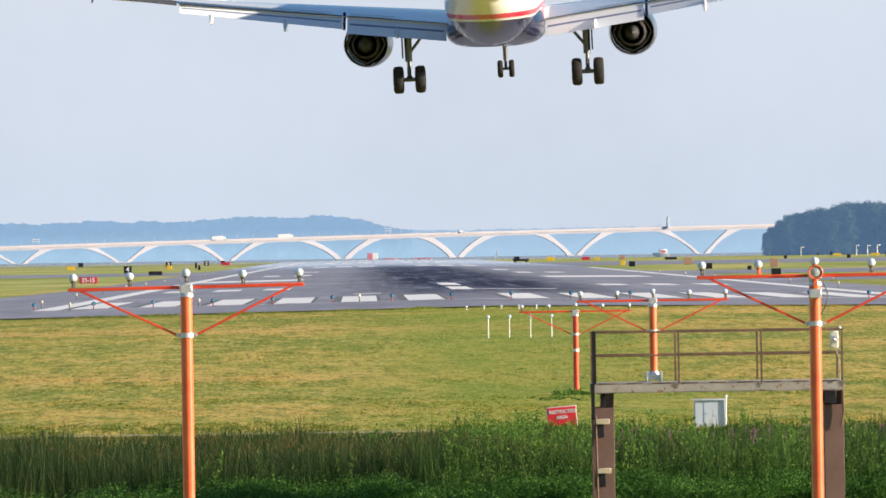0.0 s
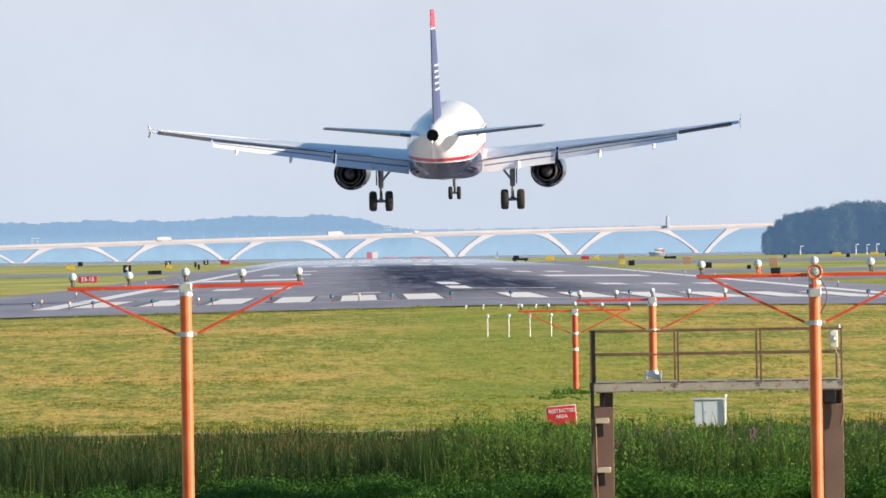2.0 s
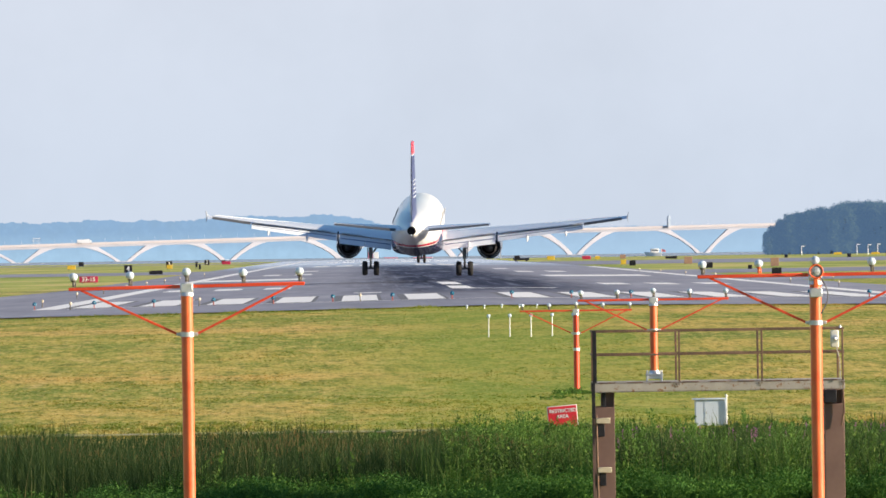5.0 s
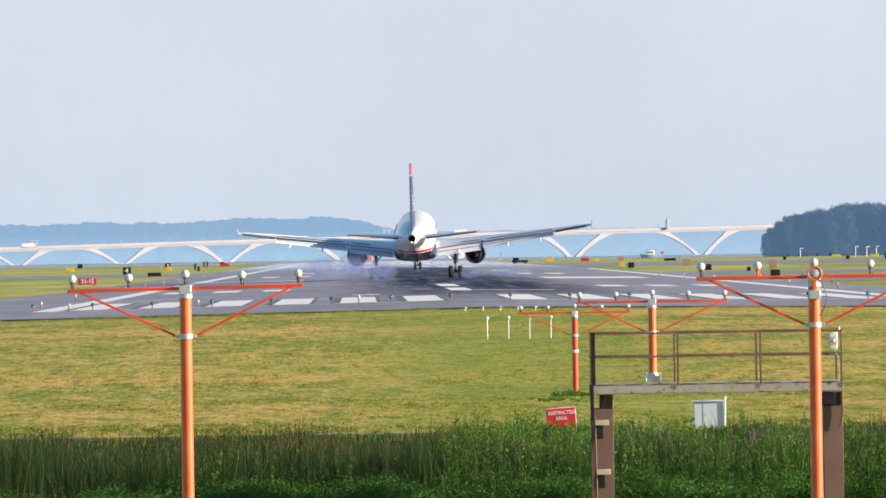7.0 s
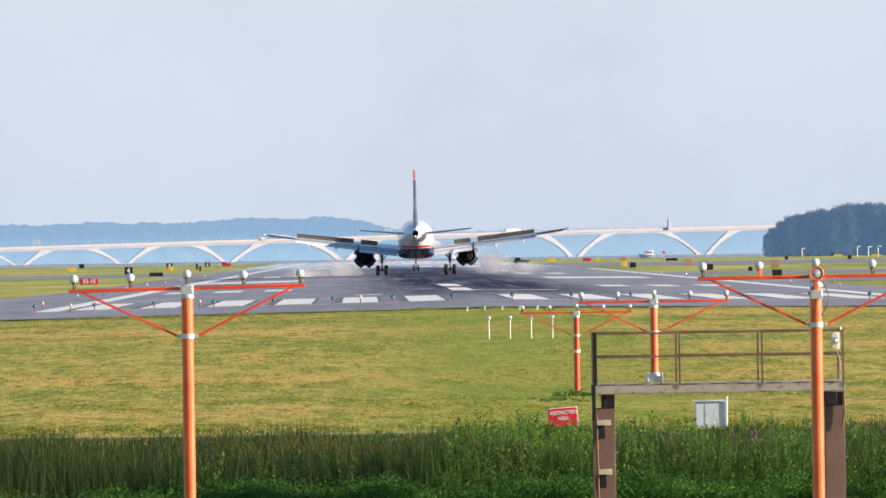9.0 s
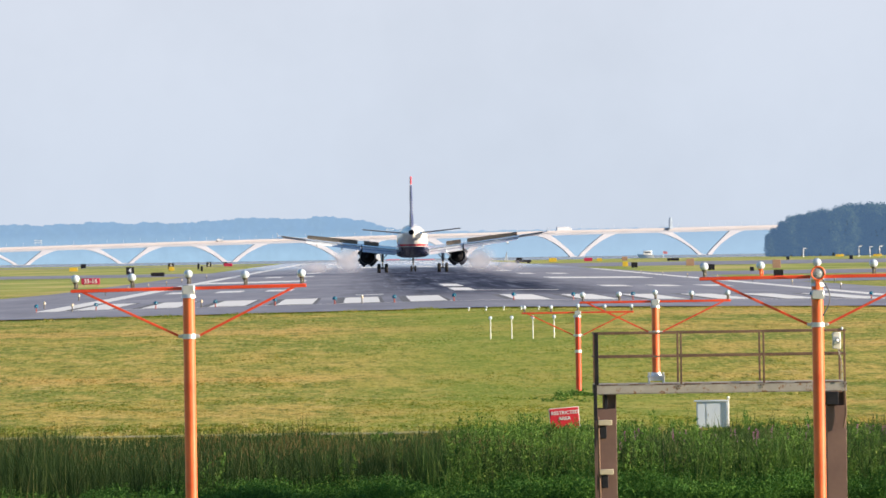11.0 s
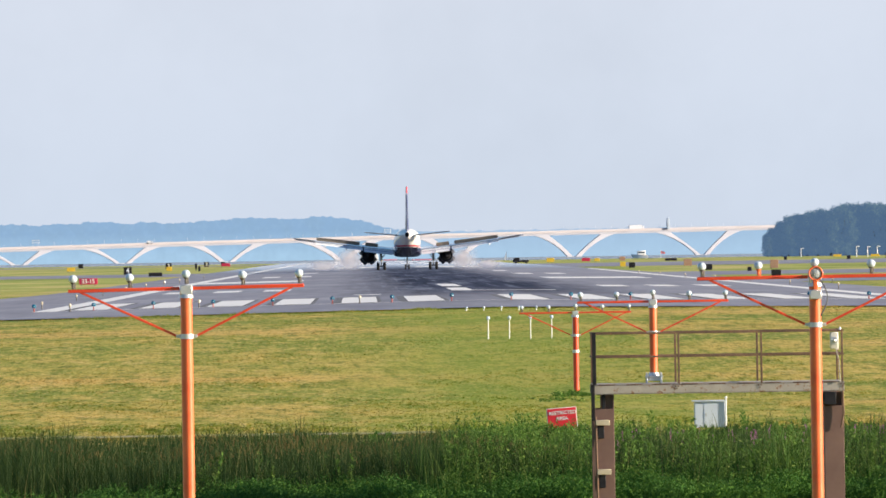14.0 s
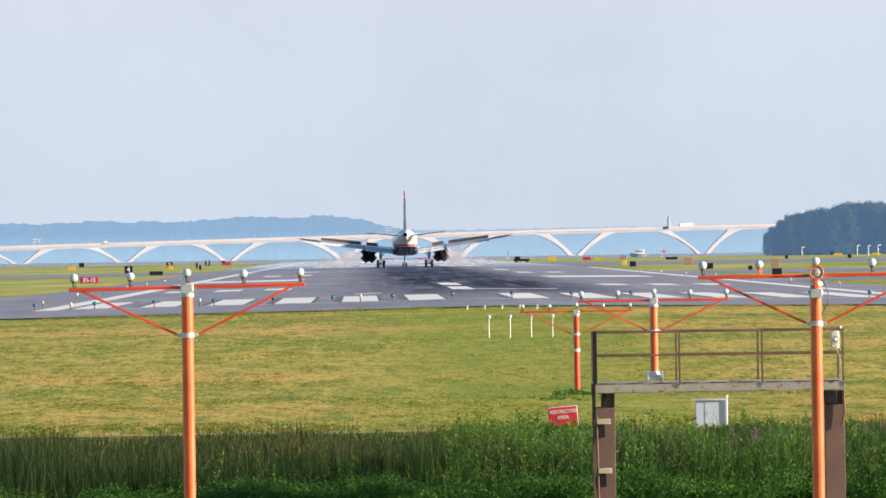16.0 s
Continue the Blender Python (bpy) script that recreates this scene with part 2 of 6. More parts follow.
def grass_ground(name, tufts):
    """Mown turf, green with straw-coloured streaks across the view; tufts vary one by one."""
    m, n, links, b = nodes_of(name)
    co = object_coord(n, links)
    bands = noise_node(n, links, 1.0, 3.0, object_coord(n, links, (0.02, 0.05, 0)), 0.5)
    patches = noise_node(n, links, 1.0, 5.0, object_coord(n, links, (0.55, 0.13, 0)), 0.66)
    rows = noise_node(n, links, 1.0, 4.0, object_coord(n, links, (2.0, 0.33, 0)), 0.72)
    straw = noise_node(n, links, 1.0, 4.0, object_coord(n, links, (0.8, 0.2, 0.7)), 0.75)
    grain = noise_node(n, links, 1.0, 5.0, object_coord(n, links, (7.0, 0.75, 0)), 0.8)
    col = ramp_node(n, links, bands, [(0.38, (0.17, 0.25, 0.036)), (0.46, (0.3, 0.31, 0.052)), (0.54, (0.42, 0.35, 0.07)), (0.61, (0.56, 0.38, 0.11))])
    col = mix_node(n, links, ramp_node(n, links, patches, [(0.4, (0.75, 0.75, 0.75)), (0.49, (0, 0, 0))]), col, (0.17, 0.23, 0.032))
    col = mix_node(n, links, ramp_node(n, links, patches, [(0.51, (0, 0, 0)), (0.6, (0.6, 0.6, 0.6))]), col, (0.6, 0.42, 0.12))
    col = mix_node(n, links, ramp_node(n, links, rows, [(0.38, (0.85, 0.85, 0.85)), (0.47, (0, 0, 0))]), col, (0.13, 0.16, 0.022))
    col = mix_node(n, links, ramp_node(n, links, rows, [(0.53, (0, 0, 0)), (0.63, (0.6, 0.6, 0.6))]), col, (0.66, 0.47, 0.14))
    col = mix_node(n, links, ramp_node(n, links, straw, [(0.57, (0, 0, 0)), (0.68, (0.7, 0.7, 0.7))]), col, (0.68, 0.49, 0.19))
    col = mix_node(n, links, ramp_node(n, links, grain, [(0.36, (0.85, 0.85, 0.85)), (0.48, (0, 0, 0))]), col, (0.13, 0.16, 0.02))
    col = mix_node(n, links, ramp_node(n, links, grain, [(0.52, (0, 0, 0)), (0.64, (0.75, 0.75, 0.75))]), col, (0.62, 0.49, 0.17))
    # greener turf in the middle of the field and far out beside the runway
    sep = n.new("ShaderNodeSeparateXYZ")
    links.new(co, sep.inputs[0])
    lush = ramp_node(n, links, range_node(n, links, sep.outputs[0], -9.0, 12.0), [(0.05, (0, 0, 0)), (0.3, (0.56, 0.56, 0.56)), (0.5, (0.5, 0.5, 0.5)), (0.7, (0, 0, 0))])
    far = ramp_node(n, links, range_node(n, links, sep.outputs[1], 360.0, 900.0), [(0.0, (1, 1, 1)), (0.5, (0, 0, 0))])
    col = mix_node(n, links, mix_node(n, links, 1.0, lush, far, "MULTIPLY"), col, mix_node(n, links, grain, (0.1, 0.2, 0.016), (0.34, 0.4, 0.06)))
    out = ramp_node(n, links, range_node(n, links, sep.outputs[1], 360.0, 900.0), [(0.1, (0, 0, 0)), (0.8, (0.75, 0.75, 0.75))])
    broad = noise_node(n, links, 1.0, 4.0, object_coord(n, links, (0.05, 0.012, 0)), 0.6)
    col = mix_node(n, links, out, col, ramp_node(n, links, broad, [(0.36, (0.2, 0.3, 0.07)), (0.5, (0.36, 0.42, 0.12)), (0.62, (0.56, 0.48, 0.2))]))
    col = mix_node(n, links, 1.0, col, (1.02, 1.02, 1.02), "MULTIPLY")
    if tufts:
        g = n.new("ShaderNodeNewGeometry")
        vary = ramp_node(n, links, g.outputs["Random Per Island"], [(0.0, (0.85, 0.9, 0.85)), (0.5, (1.0, 1.0, 1.0)), (1.0, (1.2, 1.15, 1.15))])
        col = mix_node(n, links, 1.0, col, vary, "MULTIPLY")
    links.new(col, b.inputs["Base Color"])
    b.inputs["Roughness"].default_value = 0.95
    b.inputs["Specular IOR Level"].default_value = 0.1
    if tufts:
        tr = n.new("ShaderNodeBsdfTranslucent")
        links.new(col, tr.inputs["Color"])
        mx = n.new("ShaderNodeMixShader")
        mx.inputs[0].default_value = 0.65
        links.new(b.outputs[0], mx.inputs[1])
        links.new(tr.outputs[0], mx.inputs[2])
        links.new(mx.outputs[0], n["Material Output"].inputs["Surface"])
    else:
        bump_node(n, links, grain, b, 0.4, 0.06)
    return m


def pavement_mat(name, rubber):
    """Old grey asphalt with sealed cracks; on the runway the rubber of many landings."""
    m, n, links, b = nodes_of(name)
    co = object_coord(n, links)
    lengthwise = object_coord(n, links, (0.6, 0.035, 1))
    f1 = noise_node(n, links, 0.08, 4.0, object_coord(n, links, (1, 0.25, 1)))
    f2 = noise_node(n, links, 1.0, 5.0, lengthwise, 0.65)
    col = ramp_node(n, links, f1, [(0.3, (0.245, 0.254, 0.31)), (0.7, (0.34, 0.35, 0.412))])
    col = mix_node(n, links, ramp_node(n, links, f2, [(0.4, (0, 0, 0)), (0.75, (0.5, 0.5, 0.5))]), col, (0.16, 0.167, 0.205))
    if rubber:
        tc = n.new("ShaderNodeTexCoord").outputs["Object"]
        sep = n.new("ShaderNodeSeparateXYZ")
        links.new(tc, sep.inputs[0])
        ab = n.new("ShaderNodeMath")
        ab.operation = "ABSOLUTE"
        shift = n.new("ShaderNodeMath")
        shift.operation = "SUBTRACT"
        shift.inputs[1].default_value = 2.2
        links.new(sep.outputs[0], shift.inputs[0])
        links.new(shift.outputs[0], ab.inputs[0])
        ragged = n.new("ShaderNodeMath")
        ragged.operation = "MULTIPLY_ADD"
        links.new(noise_node(n, links, 1.0, 5.0, object_coord(n, links, (0.35, 0.02, 1)), 0.7), ragged.inputs[0])
        ragged.inputs[1].default_value = 9.0
        links.new(ab.outputs[0], ragged.inputs[2])
        across = ramp_node(n, links, range_node(n, links, ragged.outputs[0], 4.0, 15.5), [(0.4, (1, 1, 1)), (0.95, (0, 0, 0))])
        along = ramp_node(n, links, range_node(n, links, sep.outputs[1], 380.0, 1800.0), [(0.04, (0.1, 0.1, 0.1)), (0.09, (0.75, 0.75, 0.75)), (0.14, (1, 1, 1)), (0.7, (1, 1, 1)), (1.0, (0.3, 0.3, 0.3))])
        mask = mix_node(n, links, 1.0, across, along, "MULTIPLY")
        tone = ramp_node(n, links, noise_node(n, links, 1.0, 5.0, object_coord(n, links, (0.25, 0.012, 1)), 0.7), [(0.38, (0.02, 0.026, 0.055)), (0.54, (0.05, 0.06, 0.105)), (0.68, (0.2, 0.22, 0.28))])
        # single skid marks, long and thin
        skid = noise_node(n, links, 1.0, 3.0, object_coord(n, links, (1.5, 0.011, 1)), 0.6)
        tone = mix_node(n, links, ramp_node(n, links, skid, [(0.36, (0.9, 0.9, 0.9)), (0.46, (0, 0, 0))]), tone, (0.012, 0.016, 0.034))
        tone = mix_node(n, links, ramp_node(n, links, skid, [(0.58, (0, 0, 0)), (0.68, (0.5, 0.5, 0.5))]), tone, (0.24, 0.27, 0.34))
        col = mix_node(n, links, mask, col, tone)
        # pale blue far end: haze and mirage painted into the asphalt colour
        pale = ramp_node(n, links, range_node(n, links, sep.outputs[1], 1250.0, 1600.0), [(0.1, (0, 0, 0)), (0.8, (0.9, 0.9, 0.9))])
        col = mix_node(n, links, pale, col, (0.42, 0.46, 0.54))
        shine = range_node(n, links, sep.outputs[1], 950.0, 1700.0)
    links.new(col, b.inputs["Base Color"])
    b.inputs["Roughness"].default_value = 0.9
    b.inputs["Specular IOR Level"].default_value = 0.08
    if rubber:
        # gloss raised towards the far end mirrors the low sky, imitating a heat mirage
        for key, lo, hi in (("Roughness", 0.9, 0.14), ("Specular IOR Level", 0.08, 0.5)):
            r = n.new("ShaderNodeMapRange")
            r.inputs["To Min"].default_value, r.inputs["To Max"].default_value = lo, hi
            links.new(shine, r.inputs["Value"])
            links.new(r.outputs[0], b.inputs[key])
    bump_node(n, links, noise_node(n, links, 14.0, 3.0, co), b, 0.1 if rubber else 0.3, 0.01)
    return m


def range_node(n, links, value, lo, hi):
    r = n.new("ShaderNodeMapRange")
    r.inputs["From Min"].default_value, r.inputs["From Max"].default_value = lo, hi
    links.new(value, r.inputs["Value"])
    return r.outputs[0]


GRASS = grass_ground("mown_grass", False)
GRASS_TUFT = grass_ground("grass_tufts", True)
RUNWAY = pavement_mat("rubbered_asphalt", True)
TAXI = pavement_mat("taxiway_asphalt", False)
MARKING = surface("road_marking_paint", (0.78, 0.78, 0.78), (0.86, 0.86, 0.85), 0.5, 0.7, fine=14, worn=(0.5, 0.5, 0.51), worn_from=0.66)


BORDER = surface("dark_sealed_asphalt", (0.07, 0.075, 0.09), (0.12, 0.125, 0.145), 0.3, 0.85, fine=14, worn=(0.2, 0.205, 0.24), worn_from=0.52)


def build_ground():
    ys = [-40, 0, 18, 30, 45, 60, 100, 140, 155, 165, 172, 176, 179, 182, 185, 188] + list(range(190, 366, 4)) + [380, 420, 500, 700, 1000, 1500, 2000, 2500]
    xs = [-900, -400, -200, -100, -60] + list(range(-40, 42, 4)) + [60, 100, 200, 400, 900]
    vs = [(x, y, ground_z(x, y)) for y in ys for x in xs]
    w = len(xs)
    fs = [(j * w + i, j * w + i + 1, (j + 1) * w + i + 1, (j + 1) * w + i) for j in range(len(ys) - 1) for i in range(w - 1)]
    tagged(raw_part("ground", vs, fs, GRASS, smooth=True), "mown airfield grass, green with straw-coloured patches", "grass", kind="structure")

    vs, fs = strip_mesh("runway", -30, 30, EDGE, 2480, lambda x, y: crown(x) + 0.005, RUNWAY, 20, 40)
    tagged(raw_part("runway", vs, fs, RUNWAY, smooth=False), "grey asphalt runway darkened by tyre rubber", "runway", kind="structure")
    pads = [(-170, -30.02, EDGE, 516), (30.02, 170, EDGE, 548), (-600, -30.02, 1112, 1292), (30.02, 170, 676, 790), (30.02, 500, 870, 1010), (30.02, 500, 1390, 1780), (-500, -30.02, 2080, 2180)]
    for x0, x1, y0, y1 in pads:
        vs, fs = strip_mesh("taxiway", x0, x1, y0, y1, lambda x, y: crown(x) - 0.02, TAXI, 4, 2)
        tagged(raw_part("taxiway", vs, fs, TAXI), "plain grey asphalt taxiway beside the runway", "taxiway", kind="structure")
    # rounded grass corners where the taxiway leaves the runway
    m = [(-30.02, 516, 0), (-36, 516, 0), (-32, 560, 0), (-30.5, 640, 0), (-30.02, 760, 0)]
    tagged(raw_part("taxiway_fillet", [(x, y, crown(x) - 0.02) for x, y, _ in m], [(0, 4, 3, 2, 1)], TAXI), "curved grey asphalt corner between taxiway and runway", "taxiway", kind="structure")
    # service track at the foot of the field
    vs, fs = strip_mesh("track", -60, -3.2, 190.9, 192.3, lambda x, y: ground_z(x, y) + 0.03, TAXI, 24, 2)
    tagged(raw_part("service_track", vs, fs, surface("pale_gravel", (0.26, 0.24, 0.17), (0.34, 0.31, 0.22), 0.5, 0.95, worn=(0.3, 0.28, 0.06), worn_from=0.42)), "narrow pale gravel service track along the field", "track", kind="structure")


def paint(poly, lift=0.012):
    return [(x, y, crown(x) + lift) for x, y in poly]


def marking(name, x0, x1, y0, y1, label, lean=0.0, material=None, lift=0.012):
    mid = [] if x0 * x1 >= 0 else [0.0]
    xs = [x0] + mid + [x1]
    vs, fs = [], []
    for x in xs:
        vs += paint([(x, y0), (x + lean, y1)], lift)
    for i in range(len(xs) - 1):
        fs.append((2 * i, 2 * i + 2, 2 * i + 3, 2 * i + 1))
    return tagged(raw_part(name, vs, fs, material or MARKING), label, "marking", kind="structure")


def build_markings():
    for side in (-1, 1):
        for k in range(6):
            c = side * (2.72 + 3.5 * k)
            marking("threshold_stripe", c - 0.95, c + 0.95, 421, 473, "worn white threshold stripe on the runway")
            marking("stripe_border", c - 1.4, c + 1.15, 420, 476, "dark border sealed round the threshold stripe", 0.0, BORDER, 0.008)
        for k in range(3):
            c = side * (12.2 + 3.6 * k)
            marking("touchdown_bar", c - 0.95, c + 0.95, 580, 606, "white touchdown zone bar on the runway")
        marking("aiming_bar", side * 16.6 - 4.9, side * 16.6 + 4.9, 768, 812, "broad white aiming point bar")
        for k in range(2):
            c = side * (12.8 + 3.7 * k)
            marking("touchdown_bar", c - 0.95, c + 0.95, 930, 968, "white touchdown zone bar on the runway")
        for k in range(1):
            marking("touchdown_bar", side * 12.8 - 0.95, side * 12.8 + 0.95, 1085, 1125, "white touchdown zone bar on the runway")
    marking("edge_line", -22.9, -21.6, 414, 2450, "white runway edge line")
    marking("edge_line", 22.2, 23.4, 420, 1240, "white runway edge line", 6.0)
    marking("threshold_line", -22.5, 22.5, 417.4, 418.6, "thin white line across the runway")
    for y, long in ((524, 42), (590, 46)):
        marking("centreline_dash", -0.25, 1.2, y, y + long, "worn white centreline dash")
    # far bars, as for the other landing direction, drawn for the mirage's pale streaks
    for y in (1400, 1900, 2300):
        for c in (-13, -9, -5, 5, 9, 13):
            marking("far_bar", c - 1.4, c + 1.4, y, y + 90, "white bar drawn for the mirage streaks far down the runway")
    # the runway number, worn thin under the rubber
    marking("number_stroke", -6.6, -4.9, 497, 503, "worn stroke of the painted runway number")
    marking("number_stroke", 0.8, 6.6, 528, 532, "worn stroke of the painted runway number")


def build_river():
    vs, fs = strip_mesh("water", -1500, 1500, 2470, 4980, lambda x, y: -1.3, None, 2, 2)
    m, n, links, b = nodes_of("river_water")
    b.inputs["Base Color"].default_value = (0.06, 0.11, 0.15, 1)
    b.inputs["Roughness"].default_value = 0.25
    bump_node(n, links, noise_node(n, links, 0.2, 4.0, object_coord(n, links)), b, 0.4, 0.4)
    tagged(raw_part("water", vs, fs, m), "pale blue hazy river beyond the runway's end", "river", kind="structure")


def ridge(name, y, x0, x1, tops, material, label, rough, deep=60):
    """A far wooded ridge: an uneven top along the outline given, with depth."""
    nn = 900
    vs, fs = [], []
    for i in range(nn + 1):
        x = x0 + (x1 - x0) * i / nn
        z = step_line(x, tops)
        z += rough * (0.8 * noise.fractal((x * 0.06, 3.1, y * 0.01), 0.8, 2.1, 4) + 1.6 * abs(noise.noise((x * 0.21, 1.7, 0))) + 0.9 * abs(noise.noise((x * 0.6, 5.1, 0))) - 0.6)
        vs += [(x, y, -4), (x, y, z), (x, y + deep, z - 1.5), (x, y + deep, -4)]
    for i in range(nn):
        for k in range(3):
            a = 4 * i + k
            fs.append((a, a + 4, a + 5, a + 1))
    return tagged(raw_part(name, vs, fs, material, smooth=False), label, "hills", kind="structure")


def build_distance():
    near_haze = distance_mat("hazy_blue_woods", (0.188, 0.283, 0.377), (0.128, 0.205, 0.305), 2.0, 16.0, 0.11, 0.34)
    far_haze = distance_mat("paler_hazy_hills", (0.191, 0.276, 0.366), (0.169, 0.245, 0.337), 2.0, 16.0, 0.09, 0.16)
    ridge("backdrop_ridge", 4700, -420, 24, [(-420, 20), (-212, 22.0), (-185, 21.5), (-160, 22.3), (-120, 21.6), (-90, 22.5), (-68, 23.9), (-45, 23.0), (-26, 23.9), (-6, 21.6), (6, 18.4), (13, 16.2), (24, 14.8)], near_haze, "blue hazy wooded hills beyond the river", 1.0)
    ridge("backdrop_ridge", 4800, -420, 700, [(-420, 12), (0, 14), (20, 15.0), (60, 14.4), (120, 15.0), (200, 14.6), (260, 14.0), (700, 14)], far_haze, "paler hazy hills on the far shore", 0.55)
    sky_mat = distance_mat("hazy_evening_sky", (0.288, 0.323, 0.38), (0.313, 0.339, 0.389), 10.0, 160.0, 0.004, 0.2)
    vs = [(-1600, 4960, -20), (1600, 4960, -20), (1600, 4960, 420), (-1600, 4960, 420)]
    tagged(raw_part("backdrop_sky", vs, [(0, 1, 2, 3)], sky_mat), "pale hazy evening sky", "sky", kind="structure")


# ---- the arched bridge over the river ----
BRIDGE_Y = 4480.0
BRIDGE_TURN = 16.0
DECK = [(-420, 2.8), (-205, 6.9), (-129, 8.3), (-40, 9.75), (30, 10.9), (108, 11.9), (217, 13.1), (420, 14.4)]


def deck_z(x):
    return step_line(x, DECK)


def build_bridge():
    bridge = thing("arch_bridge", pose(0, BRIDGE_Y, 0, 0, 0, BRIDGE_TURN), "long pale concrete bridge on V-shaped arched piers", "bridge")
    xs = [-420 + 10 * i for i in range(85)]
    bm = B()
    loft(bm, [[(x, -3, deck_z(x) + 0.9), (x, 3, deck_z(x) + 0.9), (x, 3, deck_z(x) - 0.8), (x, 2.6, deck_z(x) - 1.1), (x, -2.8, deck_z(x) - 1.1), (x, -3, deck_z(x) - 0.8)] for x in xs])
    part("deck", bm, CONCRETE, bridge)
    bm = B()
    loft(bm, [[(x, -3.3, deck_z(x) + 1.5), (x, -2.95, deck_z(x) + 1.5), (x, -2.95, deck_z(x) + 0.1), (x, -3.3, deck_z(x) + 0.1)] for x in xs])
    part("parapet", bm, surface("pale_pink_concrete", (0.46, 0.43, 0.46), (0.52, 0.49, 0.52), 0.1, 0.85), bridge)
    piers = [(-252, 15, 17, 1.1), (-192, 17, 14, 1.1), (-136, 17, 15, 1.1), (-79.5, 16, 17, 1.2), (-16.2, 19, 17, 1.5), (46.5, 16, 17.5, 1.5), (112, 17, 18, 1.25), (184, 21, 17, 1.15), (250, 20, 20, 1.1)]
    for c, left, right, bow in piers:
        for side, reach in ((-1, left), (1, right)):
            rings = []
            for k in range(17):
                u = k / 16
                xi = c + side * (0.3 + (reach - 2.3) * u ** bow)
                zi = -2.4 + (deck_z(xi) + 2.0) * u
                xo = c + side * (3.3 + (reach + 3.6) * u ** 1.25)
                zo = -2.4 + (deck_z(xo) + 1.6) * (1 - (1 - u) ** 1.45)
                rings.append([(xi, -2.9, zi), (xo, -2.9, zo), (xo, -0.9, zo), (xi, -0.9, zi)])
            bm = B()
            loft(bm, rings)
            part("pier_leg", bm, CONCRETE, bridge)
        bm = B()
        block(bm, (c, 0, -1.6), (6.4, 5, 1.2), bevel=0.3)
        part("pier_foot", bm, CONCRETE, bridge)
    for x in (-183, 8.5):
        bm = B()
        for dx in (-1.6, 1.6):
            tube(bm, (x + dx, -2.5, deck_z(x) + 0.9), (x + dx, -2.5, deck_z(x) + 5.2), 0.11, seg=8)
        for dz in (3.4, 4.6):
            tube(bm, (x - 2.2, -2.5, deck_z(x) + dz), (x + 2.2, -2.5, deck_z(x) + dz), 0.17, seg=8)
        # the gantry's grey is tinted blue to paint in the haze
        part("sign_gantry", bm, surface("hazed_grey_steel", (0.38, 0.43, 0.52), (0.45, 0.5, 0.58), 0.5, 0.5), bridge, "thin pale sign gantry")
    bm = B()
    block(bm, (164.4, -4, deck_z(164) + 3.4), (1.5, 1.7, 5.2), bevel=0.1)
    block(bm, (164.4, -4, deck_z(164) + 6.4), (0.9, 1.0, 1.6), bevel=0.1)
    part("bridge_tower", bm, surface("blue_grey_tower", (0.3, 0.37, 0.48), (0.38, 0.45, 0.55), 0.5, 0.6), bridge, "small blue-grey operator tower")
    for x in range(-200, 230, 9):
        bm = B()
        tube(bm, (x, -2.6, deck_z(x) + 0.9), (x, -2.6, deck_z(x) + 3.4), 0.05, seg=6)
        ball(bm, (x, -2.6, deck_z(x) + 3.4), 0.13, 8, 5)
        part("lamp_post", bm, CONCRETE, bridge)
    bridge.scale.x = 1.04
    return bridge


# white truck paint with the distance haze put into its colour
HAZY_WHITE = surface("hazed_white_truck_paint", (0.5, 0.53, 0.6), (0.58, 0.6, 0.66), 0.4, 0.6)


def bridge_truck(name, label, x, long, high):
    t = thing(name, pose(x, BRIDGE_Y - 2.5, deck_z(x) + 0.9), label, "truck")
    bm = B()
    block(bm, (0, 0, 0.35 + high / 2), (long, 1.3, high), bevel=0.08)
    part("cargo_body", bm, HAZY_WHITE, t)
    bm = B()
    block(bm, (long / 2 + 0.6, 0, 0.3 + high * 0.36), (1.0, 1.2, high * 0.72), bevel=0.15)
    part("cab", bm, HAZY_WHITE, t)
    for dx in (-long * 0.4, -long * 0.2, long / 2 + 0.6):
        for dy in (-0.55, 0.55):
            bm = B()
            tube(bm, (dx, dy - 0.1, 0.27), (dx, dy + 0.1, 0.27), 0.27, seg=10)
            part("wheel", bm, TYRE, t)
    return t


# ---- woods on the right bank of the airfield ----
LEAF_FAR = island_mat("hazy_distant_summer_leaves", [(0.0, (0.032, 0.056, 0.03)), (0.6, (0.044, 0.072, 0.038)), (1.0, (0.066, 0.096, 0.04))], 1.0, glow=0.5)
# haze of two kilometres added to the leaves as emission, as on the hills
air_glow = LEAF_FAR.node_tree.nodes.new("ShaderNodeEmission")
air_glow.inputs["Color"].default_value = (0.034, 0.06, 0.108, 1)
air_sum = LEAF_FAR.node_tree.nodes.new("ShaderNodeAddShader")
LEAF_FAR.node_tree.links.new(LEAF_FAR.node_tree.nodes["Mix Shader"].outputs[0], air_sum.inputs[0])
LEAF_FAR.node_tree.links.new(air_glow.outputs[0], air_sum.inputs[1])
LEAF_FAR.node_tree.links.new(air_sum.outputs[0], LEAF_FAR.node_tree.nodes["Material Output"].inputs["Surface"])


